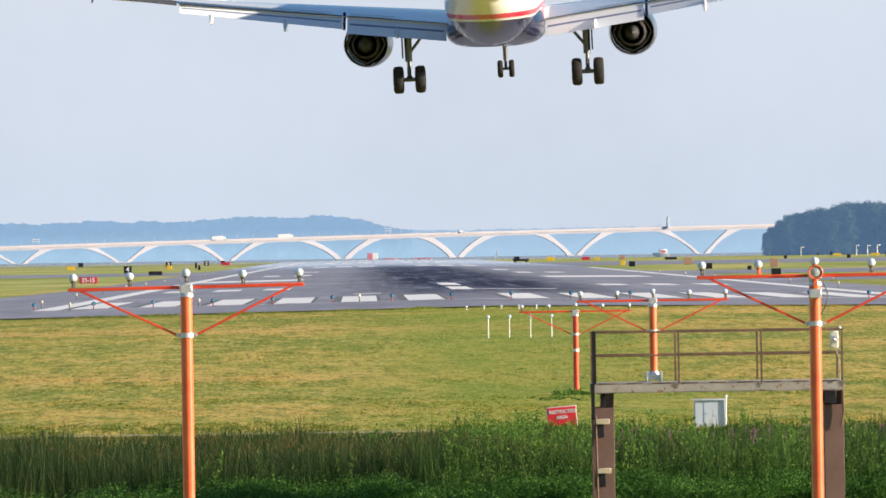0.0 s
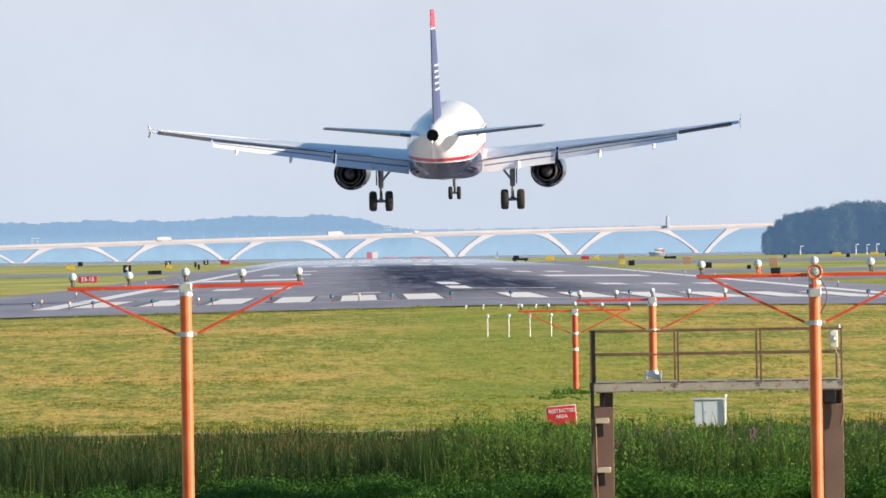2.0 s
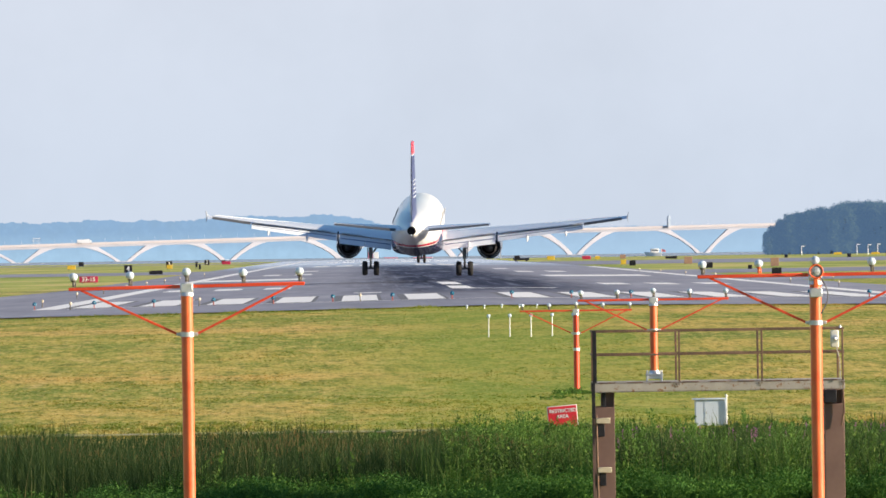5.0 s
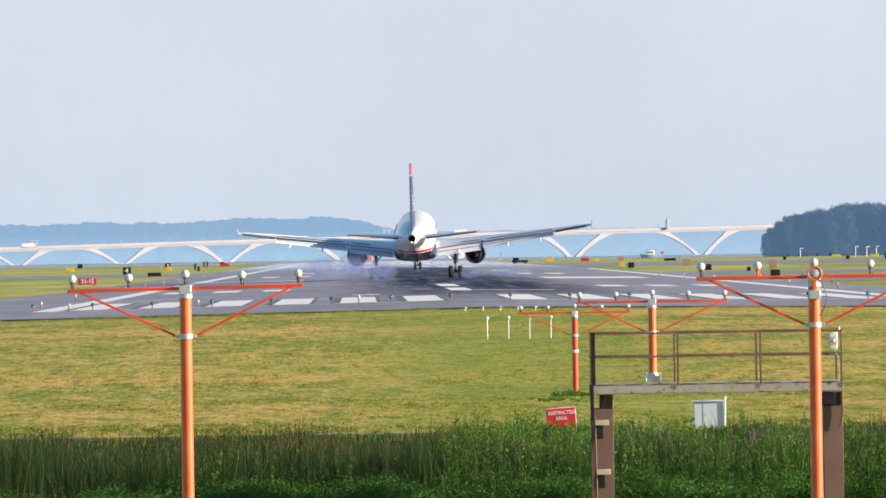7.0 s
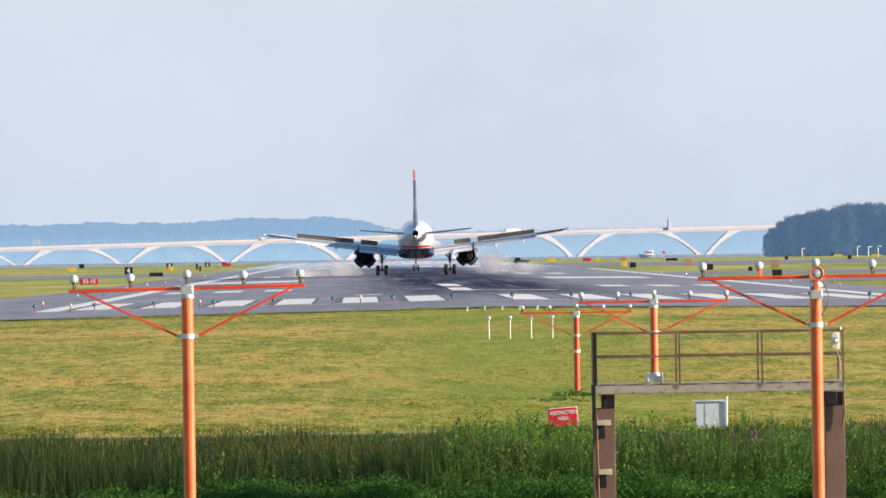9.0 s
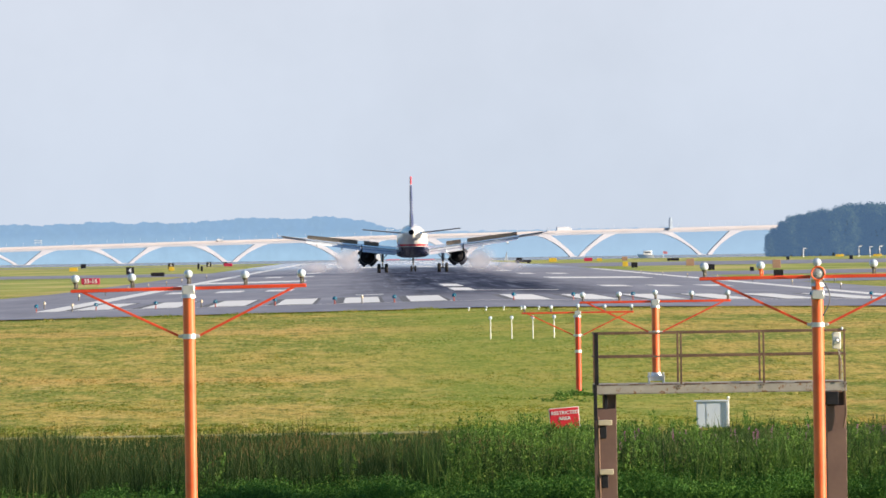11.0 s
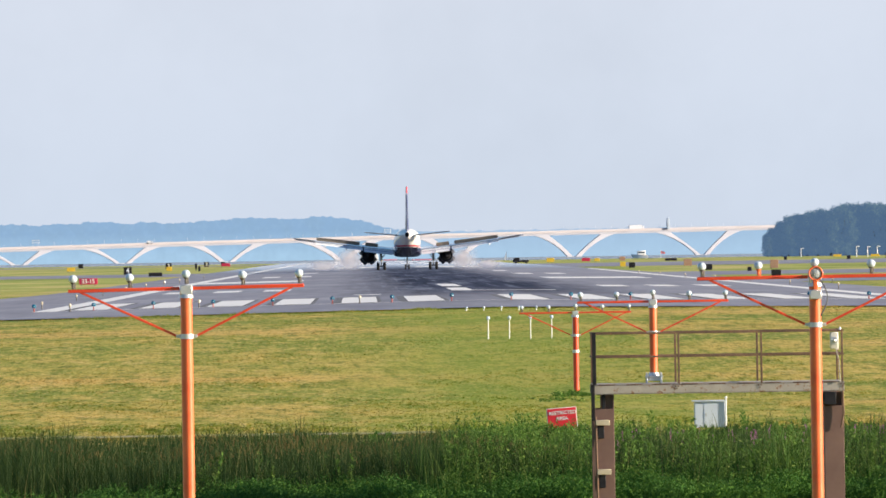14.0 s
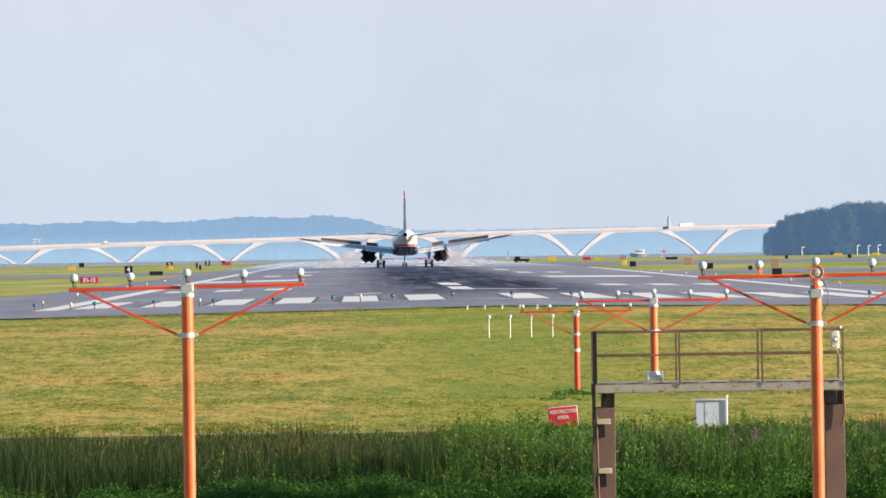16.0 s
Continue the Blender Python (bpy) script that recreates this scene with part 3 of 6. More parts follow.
def leaf_cloud(rng, blobs, count, size, out=0.25):
    """Many small leaves over uneven clumps: (x, y, z, radius, squash)."""
    vol = np.array([b[3] ** 2 for b in blobs])
    pick = rng.choice(len(blobs), count, p=vol / vol.sum())
    bl = np.array(blobs)[pick]
    d = rng.normal(size=(count, 3))
    d /= np.linalg.norm(d, axis=1)[:, None]
    r = bl[:, 3] * (1 - out + 2 * out * rng.random(count) ** 0.7)
    c = bl[:, :3] + d * r[:, None] * np.stack([np.ones(count), np.ones(count), bl[:, 4]], 1)
    u = rng.normal(size=(count, 3))
    u /= np.linalg.norm(u, axis=1)[:, None]
    w = np.cross(u, d + 0.6 * rng.normal(size=(count, 3)))
    w /= np.linalg.norm(w, axis=1)[:, None] + 1e-9
    s = size * (0.6 + 0.8 * rng.random(count))[:, None]
    quad = np.stack([c - u * s, c + w * s * 0.55, c + u * s, c - w * s * 0.55], 1)
    return quad.reshape(-1, 3), np.arange(count * 4).reshape(-1, 4)


def build_woods():
    rng = np.random.default_rng(4)
    kinds = []
    for k in range(4):
        tree = thing("tree", pose(0, 0, 0), "tall dense broadleaf tree in dark summer leaf", "tree", "trees at the edge of the wood")
        bm = B()
        tube(bm, (0, 0, -0.3), (0.2, 0, 5), 0.36, 0.24, 10)
        for i in range(6):
            a = i * 1.05 + k
            tube(bm, (0.15, 0, 3 + 0.6 * i), (2.2 * math.cos(a), 2.2 * math.sin(a), 6 + 0.9 * i), 0.15, 0.05, 7)
        part("trunk", bm, TREE_BARK, tree)
        blobs = []
        for i in range(78):
            a, h = rng.random() * 6.28, 0.7 + 11.0 * rng.random()
            rr = (3.3 - 0.05 * h) * math.sqrt(max(0.1, 1 - (max(0, h - 5.5) / 6.8) ** 2)) * (0.55 + 0.45 * rng.random())
            blobs.append((rr * math.cos(a), rr * math.sin(a), h, 0.45 + 0.65 * rng.random(), 0.85))
        blobs += [(0, 0, h, 1.9, 1.0) for h in (2.0, 4.5, 7.0, 9.0)]
        vs, fs = leaf_cloud(rng, blobs, 15000, 0.19, 0.55)
        vs, fs = vs.tolist(), fs.tolist()
        for bx, by, bz, br, sq in blobs:
            bm = B()
            bmesh.ops.create_icosphere(bm, subdivisions=1, radius=br * 0.7)
            start = len(vs)
            bm.verts.index_update()
            for v in bm.verts:
                q = v.co * (1 + 0.22 * noise.noise(v.co * 1.7 + Vector((bx, by, bz))))
                vs.append((q.x + bx, q.y + by, q.z * sq + bz))
            fs += [tuple(start + v.index for v in f.verts) for f in bm.faces]
            bm.free()
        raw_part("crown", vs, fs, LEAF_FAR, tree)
        kinds.append(tree)
    spots = []
    for row, (dy, n) in enumerate(((0, 26), (6, 26), (14, 26))):
        for i in range(n):
            x = 114.5 + row * 1.2 + i * (2.9 + 0.1 * row) + rng.normal() * 0.5
            spots.append((x, 2400 + dy + rng.normal() * 1.5, row))
    used = [0, 0, 0, 0]
    for i, (x, y, row) in enumerate(spots):
        k = i % 4
        s = min(1.18, 0.86 + 0.012 * max(0, x - 114)) * (0.86 + 0.24 * rng.random())
        s *= min(1.0, 0.62 + 0.38 * (x - 113.5) / 7.0)
        m = pose(x, y, ground_z(x, y), 0, 0, rng.random() * 360)
        if not used[k]:
            ob = kinds[k]
            ob.matrix_basis = m
            used[k] = 1
        else:
            ob = copy_thing(kinds[k], m)
        ob.scale = (s, s, s)


build_ground()
build_markings()
build_river()
build_distance()
build_bridge()
TRUCK_A = bridge_truck("box_truck", "white box truck crossing the bridge", -84, 7.0, 2.0)
TRUCK_B = bridge_truck("articulated_truck", "long white truck crossing the bridge", -47, 7.6, 2.1)
TRUCK_C = bridge_truck("delivery_van", "small white delivery van crossing the bridge", 40, 2.2, 1.2)
build_woods()


# ---- approach lights ----
def lamp(parent, x, z, y=0.0, r=0.06, neck=LAMP_CASE):
    bm = B()
    block(bm, (x, y, z + 0.036), (0.036, 0.05, 0.07), bevel=0.008)
    tube(bm, (x + 0.028, y, z), (x + 0.028, y, z + 0.075), 0.009, seg=8)
    tube(bm, (x, y, z + 0.068), (x, y, z + 0.1), 0.024, 0.04, 12)
    head = part("lamp_fitting", bm, neck, parent)
    bm = B()
    ball(bm, (x, y, z + 0.138), r, 18, 12, 0.96)
    part("lamp_globe", bm, LAMP_GLASS, head, "round frosted glass lamp globe")


def light_bar(x, y, z_bar, z_foot, label, tilt=0.0, orange_neck=False, paint_of=None):
    """A frangible mast with a cross bar of five lamps and two braces."""
    t = thing("approach_light_mast", pose(x, y, 0), label, "approach light", "approach light masts")
    bm = B()
    tube(bm, (0, 0, z_foot), (0, 0, z_bar - 0.1), 0.083, 0.079, 24)
    part("mast", bm, paint_of or ORANGE, t)
    bm = B()
    half = 1.59
    turn = Matrix.Rotation(tilt, 3, "Y")
    for s in (-1, 1):
        block(bm, turn @ Vector((s * (half + 0.09) / 2, 0, 0)) + Vector((0, 0, z_bar)), (half - 0.09, 0.055, 0.047), turn, 0.006)
    part("cross_bar", bm, ORANGE_DEEP, t)
    bm = B()
    block(bm, (0, 0, z_bar - 0.02), (0.168, 0.16, 0.135), bevel=0.012)
    tube(bm, (0, 0, z_bar - 0.13), (0, 0, z_bar - 0.08), 0.1, 0.09, 20)
    for s in (-1, 1):
        tube(bm, (s * 0.06, -0.085, z_bar), (s * 0.06, -0.075, z_bar), 0.012, seg=8)
    part("mast_head", bm, GALVANISED, t, "white galvanised clamp box")
    bm = B()
    tube(bm, (0, 0, z_bar - 0.68), (0, 0, z_bar - 0.615), 0.096, seg=24)
    for s in (-1, 1):
        block(bm, (s * 0.118, 0, z_bar - 0.645), (0.055, 0.05, 0.042), bevel=0.008)
        tube(bm, (s * 0.13, -0.035, z_bar - 0.645), (s * 0.13, 0.035, z_bar - 0.645), 0.014, seg=8)
    part("collar", bm, GALVANISED, t, "galvanised clamp collar")
    for s in (-1, 1):
        bm = B()
        a, b_ = Vector((s * 0.125, 0, z_bar - 0.645)), turn @ Vector((s * 1.43, 0, -0.015)) + Vector((0, 0, z_bar))
        q = (b_ - a).to_track_quat("X", "Z").to_matrix()
        block(bm, (a + b_) / 2, ((b_ - a).length, 0.03, 0.032), q, 0.004)
        part("brace", bm, ORANGE_DEEP, t)
    for k in range(-2, 3):
        p = turn @ Vector((k * 0.762, 0, 0.026)) + Vector((0, 0, z_bar))
        lamp(t, p.x, p.z + (0.03 if k == 0 else 0), neck=ORANGE if (orange_neck and k == -1) else LAMP_CASE)
    return t


FLASHER = surface("ribbed_clear_lens", (0.1, 0.12, 0.14), (0.75, 0.78, 0.8), 45.0, 0.08, coat=1.0, worn=(0.05, 0.04, 0.05), worn_from=0.56)


def build_masts():
    light_bar(-8.5, 109.7, 2.06, -3.2, "orange-red approach light mast with five lamps, standing in the marsh", -0.011)
    t = light_bar(-0.02, 109.7, 2.09, -3.2, "orange-red approach light mast with lamps and a flasher", -0.004, True)
    bm = B()
    turned(bm, [(0.058, 0.0), (0.094, -0.02), (0.1, -0.09), (0.09, -0.1), (0.078, -0.094), (0.07, -0.03)], (0.0, -0.12, 2.135), "Y", 28)
    f = part("flasher_housing", bm, ORANGE, t, "orange round flasher housing")
    bm = B()
    turned(bm, [(0.004, -0.012), (0.05, -0.03), (0.074, -0.06), (0.076, -0.085), (0.05, -0.1), (0.004, -0.104)], (0.0, -0.115, 2.135), "Y", 28)
    part("flasher_lens", bm, FLASHER, f, "clear ribbed flasher lens")
    bm = B()
    block(bm, (0.0, -0.11, 1.985), (0.06, 0.05, 0.16), bevel=0.01)
    part("flasher_bracket", bm, ORANGE, t)
    bm = B()
    block(bm, (0.0, -0.115, 1.85), (0.165, 0.1, 0.13), bevel=0.012)
    part("junction_box", bm, GALVANISED, t, "white junction box")
    bm = B()
    pts = [Vector((0.06 + 0.1 * math.sin(math.pi * i / 14), -0.12, 2.06 - 0.5 * i / 14)) for i in range(15)]
    for p, q in zip(pts, pts[1:]):
        tube(bm, p, q, 0.009, seg=7)
    part("cable", bm, STRUT, t, "looped grey cable")
    t = light_bar(-0.01, 171.0, 1.39, -0.17, "orange-red approach light mast bolted to the platform", 0.0)
    bm = B()
    block(bm, (0, 0, -0.185), (0.36, 0.34, 0.03), bevel=0.006)
    block(bm, (0, 0, -0.235), (0.26, 0.26, 0.08), bevel=0.01)
    for sx in (-1, 1):
        for sy in (-1, 1):
            tube(bm, (sx * 0.15, sy * 0.14, -0.35), (sx * 0.15, sy * 0.14, -0.1), 0.018, seg=8)
    tube(bm, (0, 0, -0.17), (0, 0, -0.1), 0.12, 0.1, 20)
    part("base_flange", bm, GALVANISED, t, "galvanised bolted base flange")
    t = light_bar(-0.06, 231.0, 0.72, -1.6, "orange-red approach light mast standing in the grass", 0.0, paint_of=ORANGE_DEEP)
    bm = B()
    tube(bm, (0, 0, -0.42), (0, 0, -0.34), 0.097, seg=20)
    part("white_band", bm, WHITE, t, "white painted band")
    # low lamps on white stakes
    for k in range(5):
        x = -1.58 + 0.762 * k
        z = ground_z(x, 292.6)
        t = thing("stake_light", pose(x, 292.6, z), "white stake with a small lamp in the grass", "approach light", "stake lights")
        bm = B()
        tube(bm, (0, 0, -0.1), (0, 0, 0.70), 0.019, 0.017, 12)
        part("stake", bm, WHITE, t)
        bm = B()
        ball(bm, (0, 0, 0.765), 0.07, 14, 9)
        part("lamp_globe", bm, LAMP_GLASS, t)
    for k in range(5):
        x = -1.56 + 0.762 * k
        z = ground_z(x, 354)
        t = thing("low_light", pose(x, 354, z), "low white lamp on a short stub at the pavement's edge", "approach light", "low lights at the pavement's edge")
        bm = B()
        tube(bm, (0, 0, -0.05), (0, 0, 0.09), 0.026, 0.024, 10)
        part("stub", bm, WHITE, t)
        bm = B()
        ball(bm, (0, 0, 0.135), 0.056, 14, 9)
        part("lamp_globe", bm, LAMP_GLASS, t)


surface_red_stem = surface("dull_red_stem", (0.3, 0.05, 0.04), (0.4, 0.08, 0.06), 9.0, 0.6)


def edge_light(x, y, lens, label, name="threshold_light", h=0.3, r=0.11):
    t = thing(name, pose(x, y, crown(x) - 0.01), label, "runway light", label.split(" ")[0] + " lights along the runway")
    bm = B()
    tube(bm, (0, 0, 0), (0, 0, 0.02), 0.11, seg=14)
    tube(bm, (0, 0, 0.02), (0, 0, h - 0.05), 0.03, seg=10)
    part("stem", bm, surface_red_stem if lens is BLUE_LENS else LAMP_CASE, t)
    bm = B()
    turned(bm, [(r * 0.75, h - 0.07), (r, h - 0.03), (r, h + 0.03), (r * 0.8, h + 0.08), (0.01, h + 0.11)], seg=16)
    part("lens", bm, lens, t)
    if lens is BLUE_LENS:
        bm = B()
        ball(bm, (0.02, -r * 0.82, h + 0.01), 0.028, 8, 6)
        part("reflector", bm, WHITE, t)
    return t


def build_edge_lights():
    for k in range(15):
        x = -22.85 + 3.05 * k
        if k == 12:
            continue
        edge_light(x, 416, BLUE_LENS, "blue-green threshold light on a red stem")
    amber = surface("amber_lens", (0.5, 0.42, 0.3), (0.62, 0.54, 0.42), 15.0, 0.2)
    for x, y in ((-23.3, 438), (-20.8, 410), (-14.4, 415), (-6.2, 416), (-28, 470), (-24.3, 520), (-24.5, 580), (-24.6, 640), (-24.6, 700), (-24.6, 765), (-24.6, 830), (-24.6, 960),
                 (25, 530), (25, 590), (25, 650), (25, 715), (25, 780), (25, 845), (25, 910), (31, 570), (31, 640), (32, 500)):
        edge_light(x, y, amber, "pale amber edge light on a grey stem", "edge_light", 0.34, 0.07)


# ---- the maintenance platform in the marsh ----
def build_platform():
    t = thing("maintenance_platform", pose(0, 171, 0), "rusty steel maintenance platform with railings above the marsh", "platform")
    x0, x1, yf, yb = -1.33, 3.94, -0.9, 0.9
    for y in (yf, yb):
        bm = B()
        block(bm, ((x0 + x1) / 2, y, -0.435), (x1 - x0, 0.03, 0.19), bevel=0.004)
        for z in (-0.345, -0.525):
            block(bm, ((x0 + x1) / 2, y + (0.03 if y < 0 else -0.03), z), (x1 - x0, 0.09, 0.016))
        part("edge_beam", bm, RUST_GREY, t, "weathered grey steel edge beam")
    for k in range(11):
        bm = B()
        block(bm, (x0 + 0.24 + 0.48 * k, 0, -0.331), (0.46, 1.72, 0.014), bevel=0.003)
        part("deck_panel", bm, RUST_GREY, t)
    bm = B()
    for k in range(9):
        block(bm, (x0 + 0.3 + 0.58 * k, yf - 0.006, -0.336), (0.34, 0.04, 0.022), bevel=0.004)
    part("deck_clips", bm, RUST, t, "rusted deck clips")
    posts = [(-1.29, BLACK), (0.48, RUST), (2.21, RUST), (3.9, RUST)]
    for y in (yf, yb):
        for x, mt in posts:
            bm = B()
            block(bm, (x, y, 0.21), (0.085 if mt is BLACK and y < 0 else 0.042, 0.045, 1.1), bevel=0.005)
            part("rail_post", bm, mt if y < 0 else RUST, t)
        for z in (0.735, 0.245):
            for a, b_ in ((x0, 0.44), (0.44, 2.17), (2.17, x1)):
                bm = B()
                block(bm, ((a + b_) / 2, y, z), (b_ - a - 0.004, 0.04, 0.042), bevel=0.006)
                part("rail", bm, RUST, t)
    for x in (x0 + 0.02, x1 - 0.02):
        for z in (0.735, 0.245):
            bm = B()
            block(bm, (x, 0, z), (0.04, 1.74, 0.04), bevel=0.005)
            part("end_rail", bm, RUST, t)
    for x in (0.44, 2.17, 3.9):
        bm = B()
        for dx, dz in ((-0.03, 0), (0.03, 0), (0, -0.05)):
            tube(bm, (x + dx, yf - 0.03, -0.38 + dz), (x + dx, yf, -0.38 + dz), 0.016, seg=6)
        part("bolts", bm, RUST, t)
    # supports
    for x, y in ((-1.005, yf + 0.2), (-1.005, yb - 0.2), (3.71, yf + 0.2), (3.71, yb - 0.2)):
        bm = B()
        w = 0.22 if x < 0 else 0.36
        block(bm, (x, y, -1.97), (w, 0.03, 2.86), bevel=0.005)
        for s in (-1, 1):
            block(bm, (x + s * w / 2, y, -1.97), (0.022, 0.2, 2.86), bevel=0.004)
        if x < 0:
            block(bm, (x - 0.095, y - 0.115, -2.12), (0.43, 0.03, 2.56), bevel=0.006)
        else:
            block(bm, (x + 0.01, y - 0.115, -2.12), (w + 0.05, 0.03, 2.56), bevel=0.006)
        part("support_column", bm, BROWN_STEEL, t, "brown steel support column")
    bm = B()
    block(bm, (3.63, yf + 0.04, -0.68), (0.26, 0.2, 0.27), bevel=0.01)
    part("black_box", bm, BLACK, t, "black box under the deck")
    bm = B()
    for (a, b_) in (((3.9, yf, -0.53), (3.92, yf, -1.0)), ((3.92, yf, -1.0), (3.86, yf, -1.3))):
        tube(bm, a, b_, 0.02, seg=8)
    part("conduit", bm, RUST, t)
    # ladder with timber treads
    bm = B()
    block(bm, (-1.325, yf - 0.06, -0.7), (0.075, 0.06, 0.75), bevel=0.006)
    block(bm, (-1.1, yf + 0.1, -0.68), (0.07, 0.05, 0.35), bevel=0.006)
    part("ladder_hanger", bm, BLACK, t, "black hanger bracket")
    bm = B()
    tube(bm, (-1.275, yf - 0.06, -1.0), (-1.245, yf - 0.06, -3.3), 0.026, seg=10)
    part("ladder_rail", bm, RUST, t, "rusty ladder rail")
    for k, z in enumerate((-1.12, -2.15, -3.1)):
        bm = B()
        block(bm, (-1.13 + 0.02 * k, yf - 0.08, z), (0.29, 0.16, 0.11), bevel=0.008)
        part("tread", bm, WOOD, t, "weathered timber tread")
        bm = B()
        block(bm, (-1.17 + 0.02 * k, yf + 0.0, z - 0.2), (0.14, 0.12, 0.27), bevel=0.01)
        part("bracket", bm, BLACK, t, "black bracket under the tread")
    # meter on the rail
    bm = B()
    block(bm, (3.735, yf - 0.07, 0.52), (0.17, 0.1, 0.36), bevel=0.02)
    meter = part("meter_box", bm, surface("ivory_enamel", (0.6, 0.57, 0.5), (0.72, 0.69, 0.62), 8.0, 0.5, worn=(0.3, 0.27, 0.24), worn_from=0.6), t, "ivory electrical box on the railing")
    bm = B()
    turned(bm, [(0.085, 0.0), (0.088, -0.03), (0.066, -0.035), (0.06, -0.02), (0.03, -0.045), (0.005, -0.055)], (3.73, yf - 0.12, 0.52), "Y", 20)
    part("dial", bm, GALVANISED, meter, "round metal dial cover")
    bm = B()
    tube(bm, (3.77, yf - 0.06, 0.34), (3.83, yf - 0.06, 0.1), 0.011, seg=8)
    tube(bm, (3.83, yf - 0.06, 0.1), (3.85, yf - 0.06, -0.34), 0.011, seg=8)
    tube(bm, (3.815, yf - 0.05, 0.7), (3.815, yf - 0.05, 0.34), 0.014, seg=8)
    part("conduit", bm, RUST_GREY, t)
    bm = B()
    tube(bm, (3.86, yf, 0.75), (3.86, yf, 0.81), 0.03, 0.012, 10)
    part("rail_cap", bm, GALVANISED, t)


# ---- signs, boxes and cabinets ----
def lettering(text, size, m, material, parent, name="lettering", depth=0.004):
    cu = bpy.data.curves.new(name, "FONT")
    cu.body, cu.size, cu.align_x, cu.align_y, cu.extrude, cu.offset = text, size, "CENTER", "CENTER", depth, size * 0.018
    cu.materials.append(material)
    ob = new(name, cu)
    ob.parent = parent
    ob.matrix_basis = m
    return ob


UPRIGHT = pose(0, 0, 0, 90, 0, 0)


def build_near_things():
    g = -1.71
    t = thing("warning_sign", pose(-1.585, 186, g), "tilted red restricted area sign half hidden by weeds", "sign")
    lean = Matrix.Rotation(radians(-4.2), 3, "Y")
    bm = B()
    block(bm, (0, 0, 0.36), (0.685, 0.012, 0.5), lean, 0.003)
    part("border", bm, WHITE, t, "white border sheet")
    bm = B()
    block(bm, (0, -0.008, 0.36), (0.655, 0.01, 0.47), lean, 0.003)
    part("face", bm, RED, t)
    bm = B()
    for x in (-0.25, 0.25):
        tube(bm, (x, 0.03, -0.6), (x, 0.03, 0.5), 0.022, seg=8)
    part("sign_post", bm, GALVANISED, t)
    tilt = pose(0, 0, 0, 0, -4.2, 0)
    lettering("RESTRICTED", 0.112, pose(0.008, -0.018, 0.49) @ tilt @ UPRIGHT, WHITE, t)
    lettering("AREA", 0.112, pose(0.0, -0.018, 0.36) @ tilt @ UPRIGHT, WHITE, t)

    g = ground_z(1.82, 193)
    t = thing("equipment_cabinet", pose(2.1, 193, g), "pale blue-grey metal equipment cabinet behind the weeds", "cabinet")
    bm = B()
    block(bm, (0, 0, 0.28), (0.74, 0.42, 0.66), bevel=0.012)
    part("body", bm, CABINET_PAINT, t)
    bm = B()
    block(bm, (-0.02, 0, 0.625), (0.82, 0.52, 0.03), bevel=0.006)
    part("lid", bm, CABINET_PAINT, t)
    bm = B()
    block(bm, (0.09, -0.212, 0.29), (0.5, 0.008, 0.58), bevel=0.006)
    d = part("door", bm, CABINET_PAINT, t)
    bm = B()
    block(bm, (-0.11, -0.224, 0.3), (0.015, 0.006, 0.06), bevel=0.004)
    part("latch", bm, STRUT, d)
    bm = B()
    tube(bm, (0.37, -0.24, -0.1), (0.37, -0.24, 0.67), 0.017, seg=10)
    ball(bm, (0.37, -0.24, 0.7), 0.035, 12, 8)
    part("vent_pipe", bm, WHITE, t, "white vent pipe")


def field_sign(name, x, y, w, h, face, label, text="", lift=0.15, ink=WHITE, category="airfield sign"):
    z = ground_z(x, y)
    t = thing(name, pose(x, y, z), label, category)
    bm = B()
    block(bm, (0, 0, lift + h / 2), (w, 0.25, h), bevel=0.03)
    part("box", bm, face, t)
    for s in (-0.36, 0.36):
        bm = B()
        tube(bm, (s * w, 0, -0.1), (s * w, 0, lift + 0.02), 0.05, seg=8)
        part("leg", bm, STRUT, t)
    if text:
        lettering(text, h * 0.95, pose(0, -0.14, lift + h * 0.5) @ UPRIGHT, ink, t, depth=0.01)
    return t


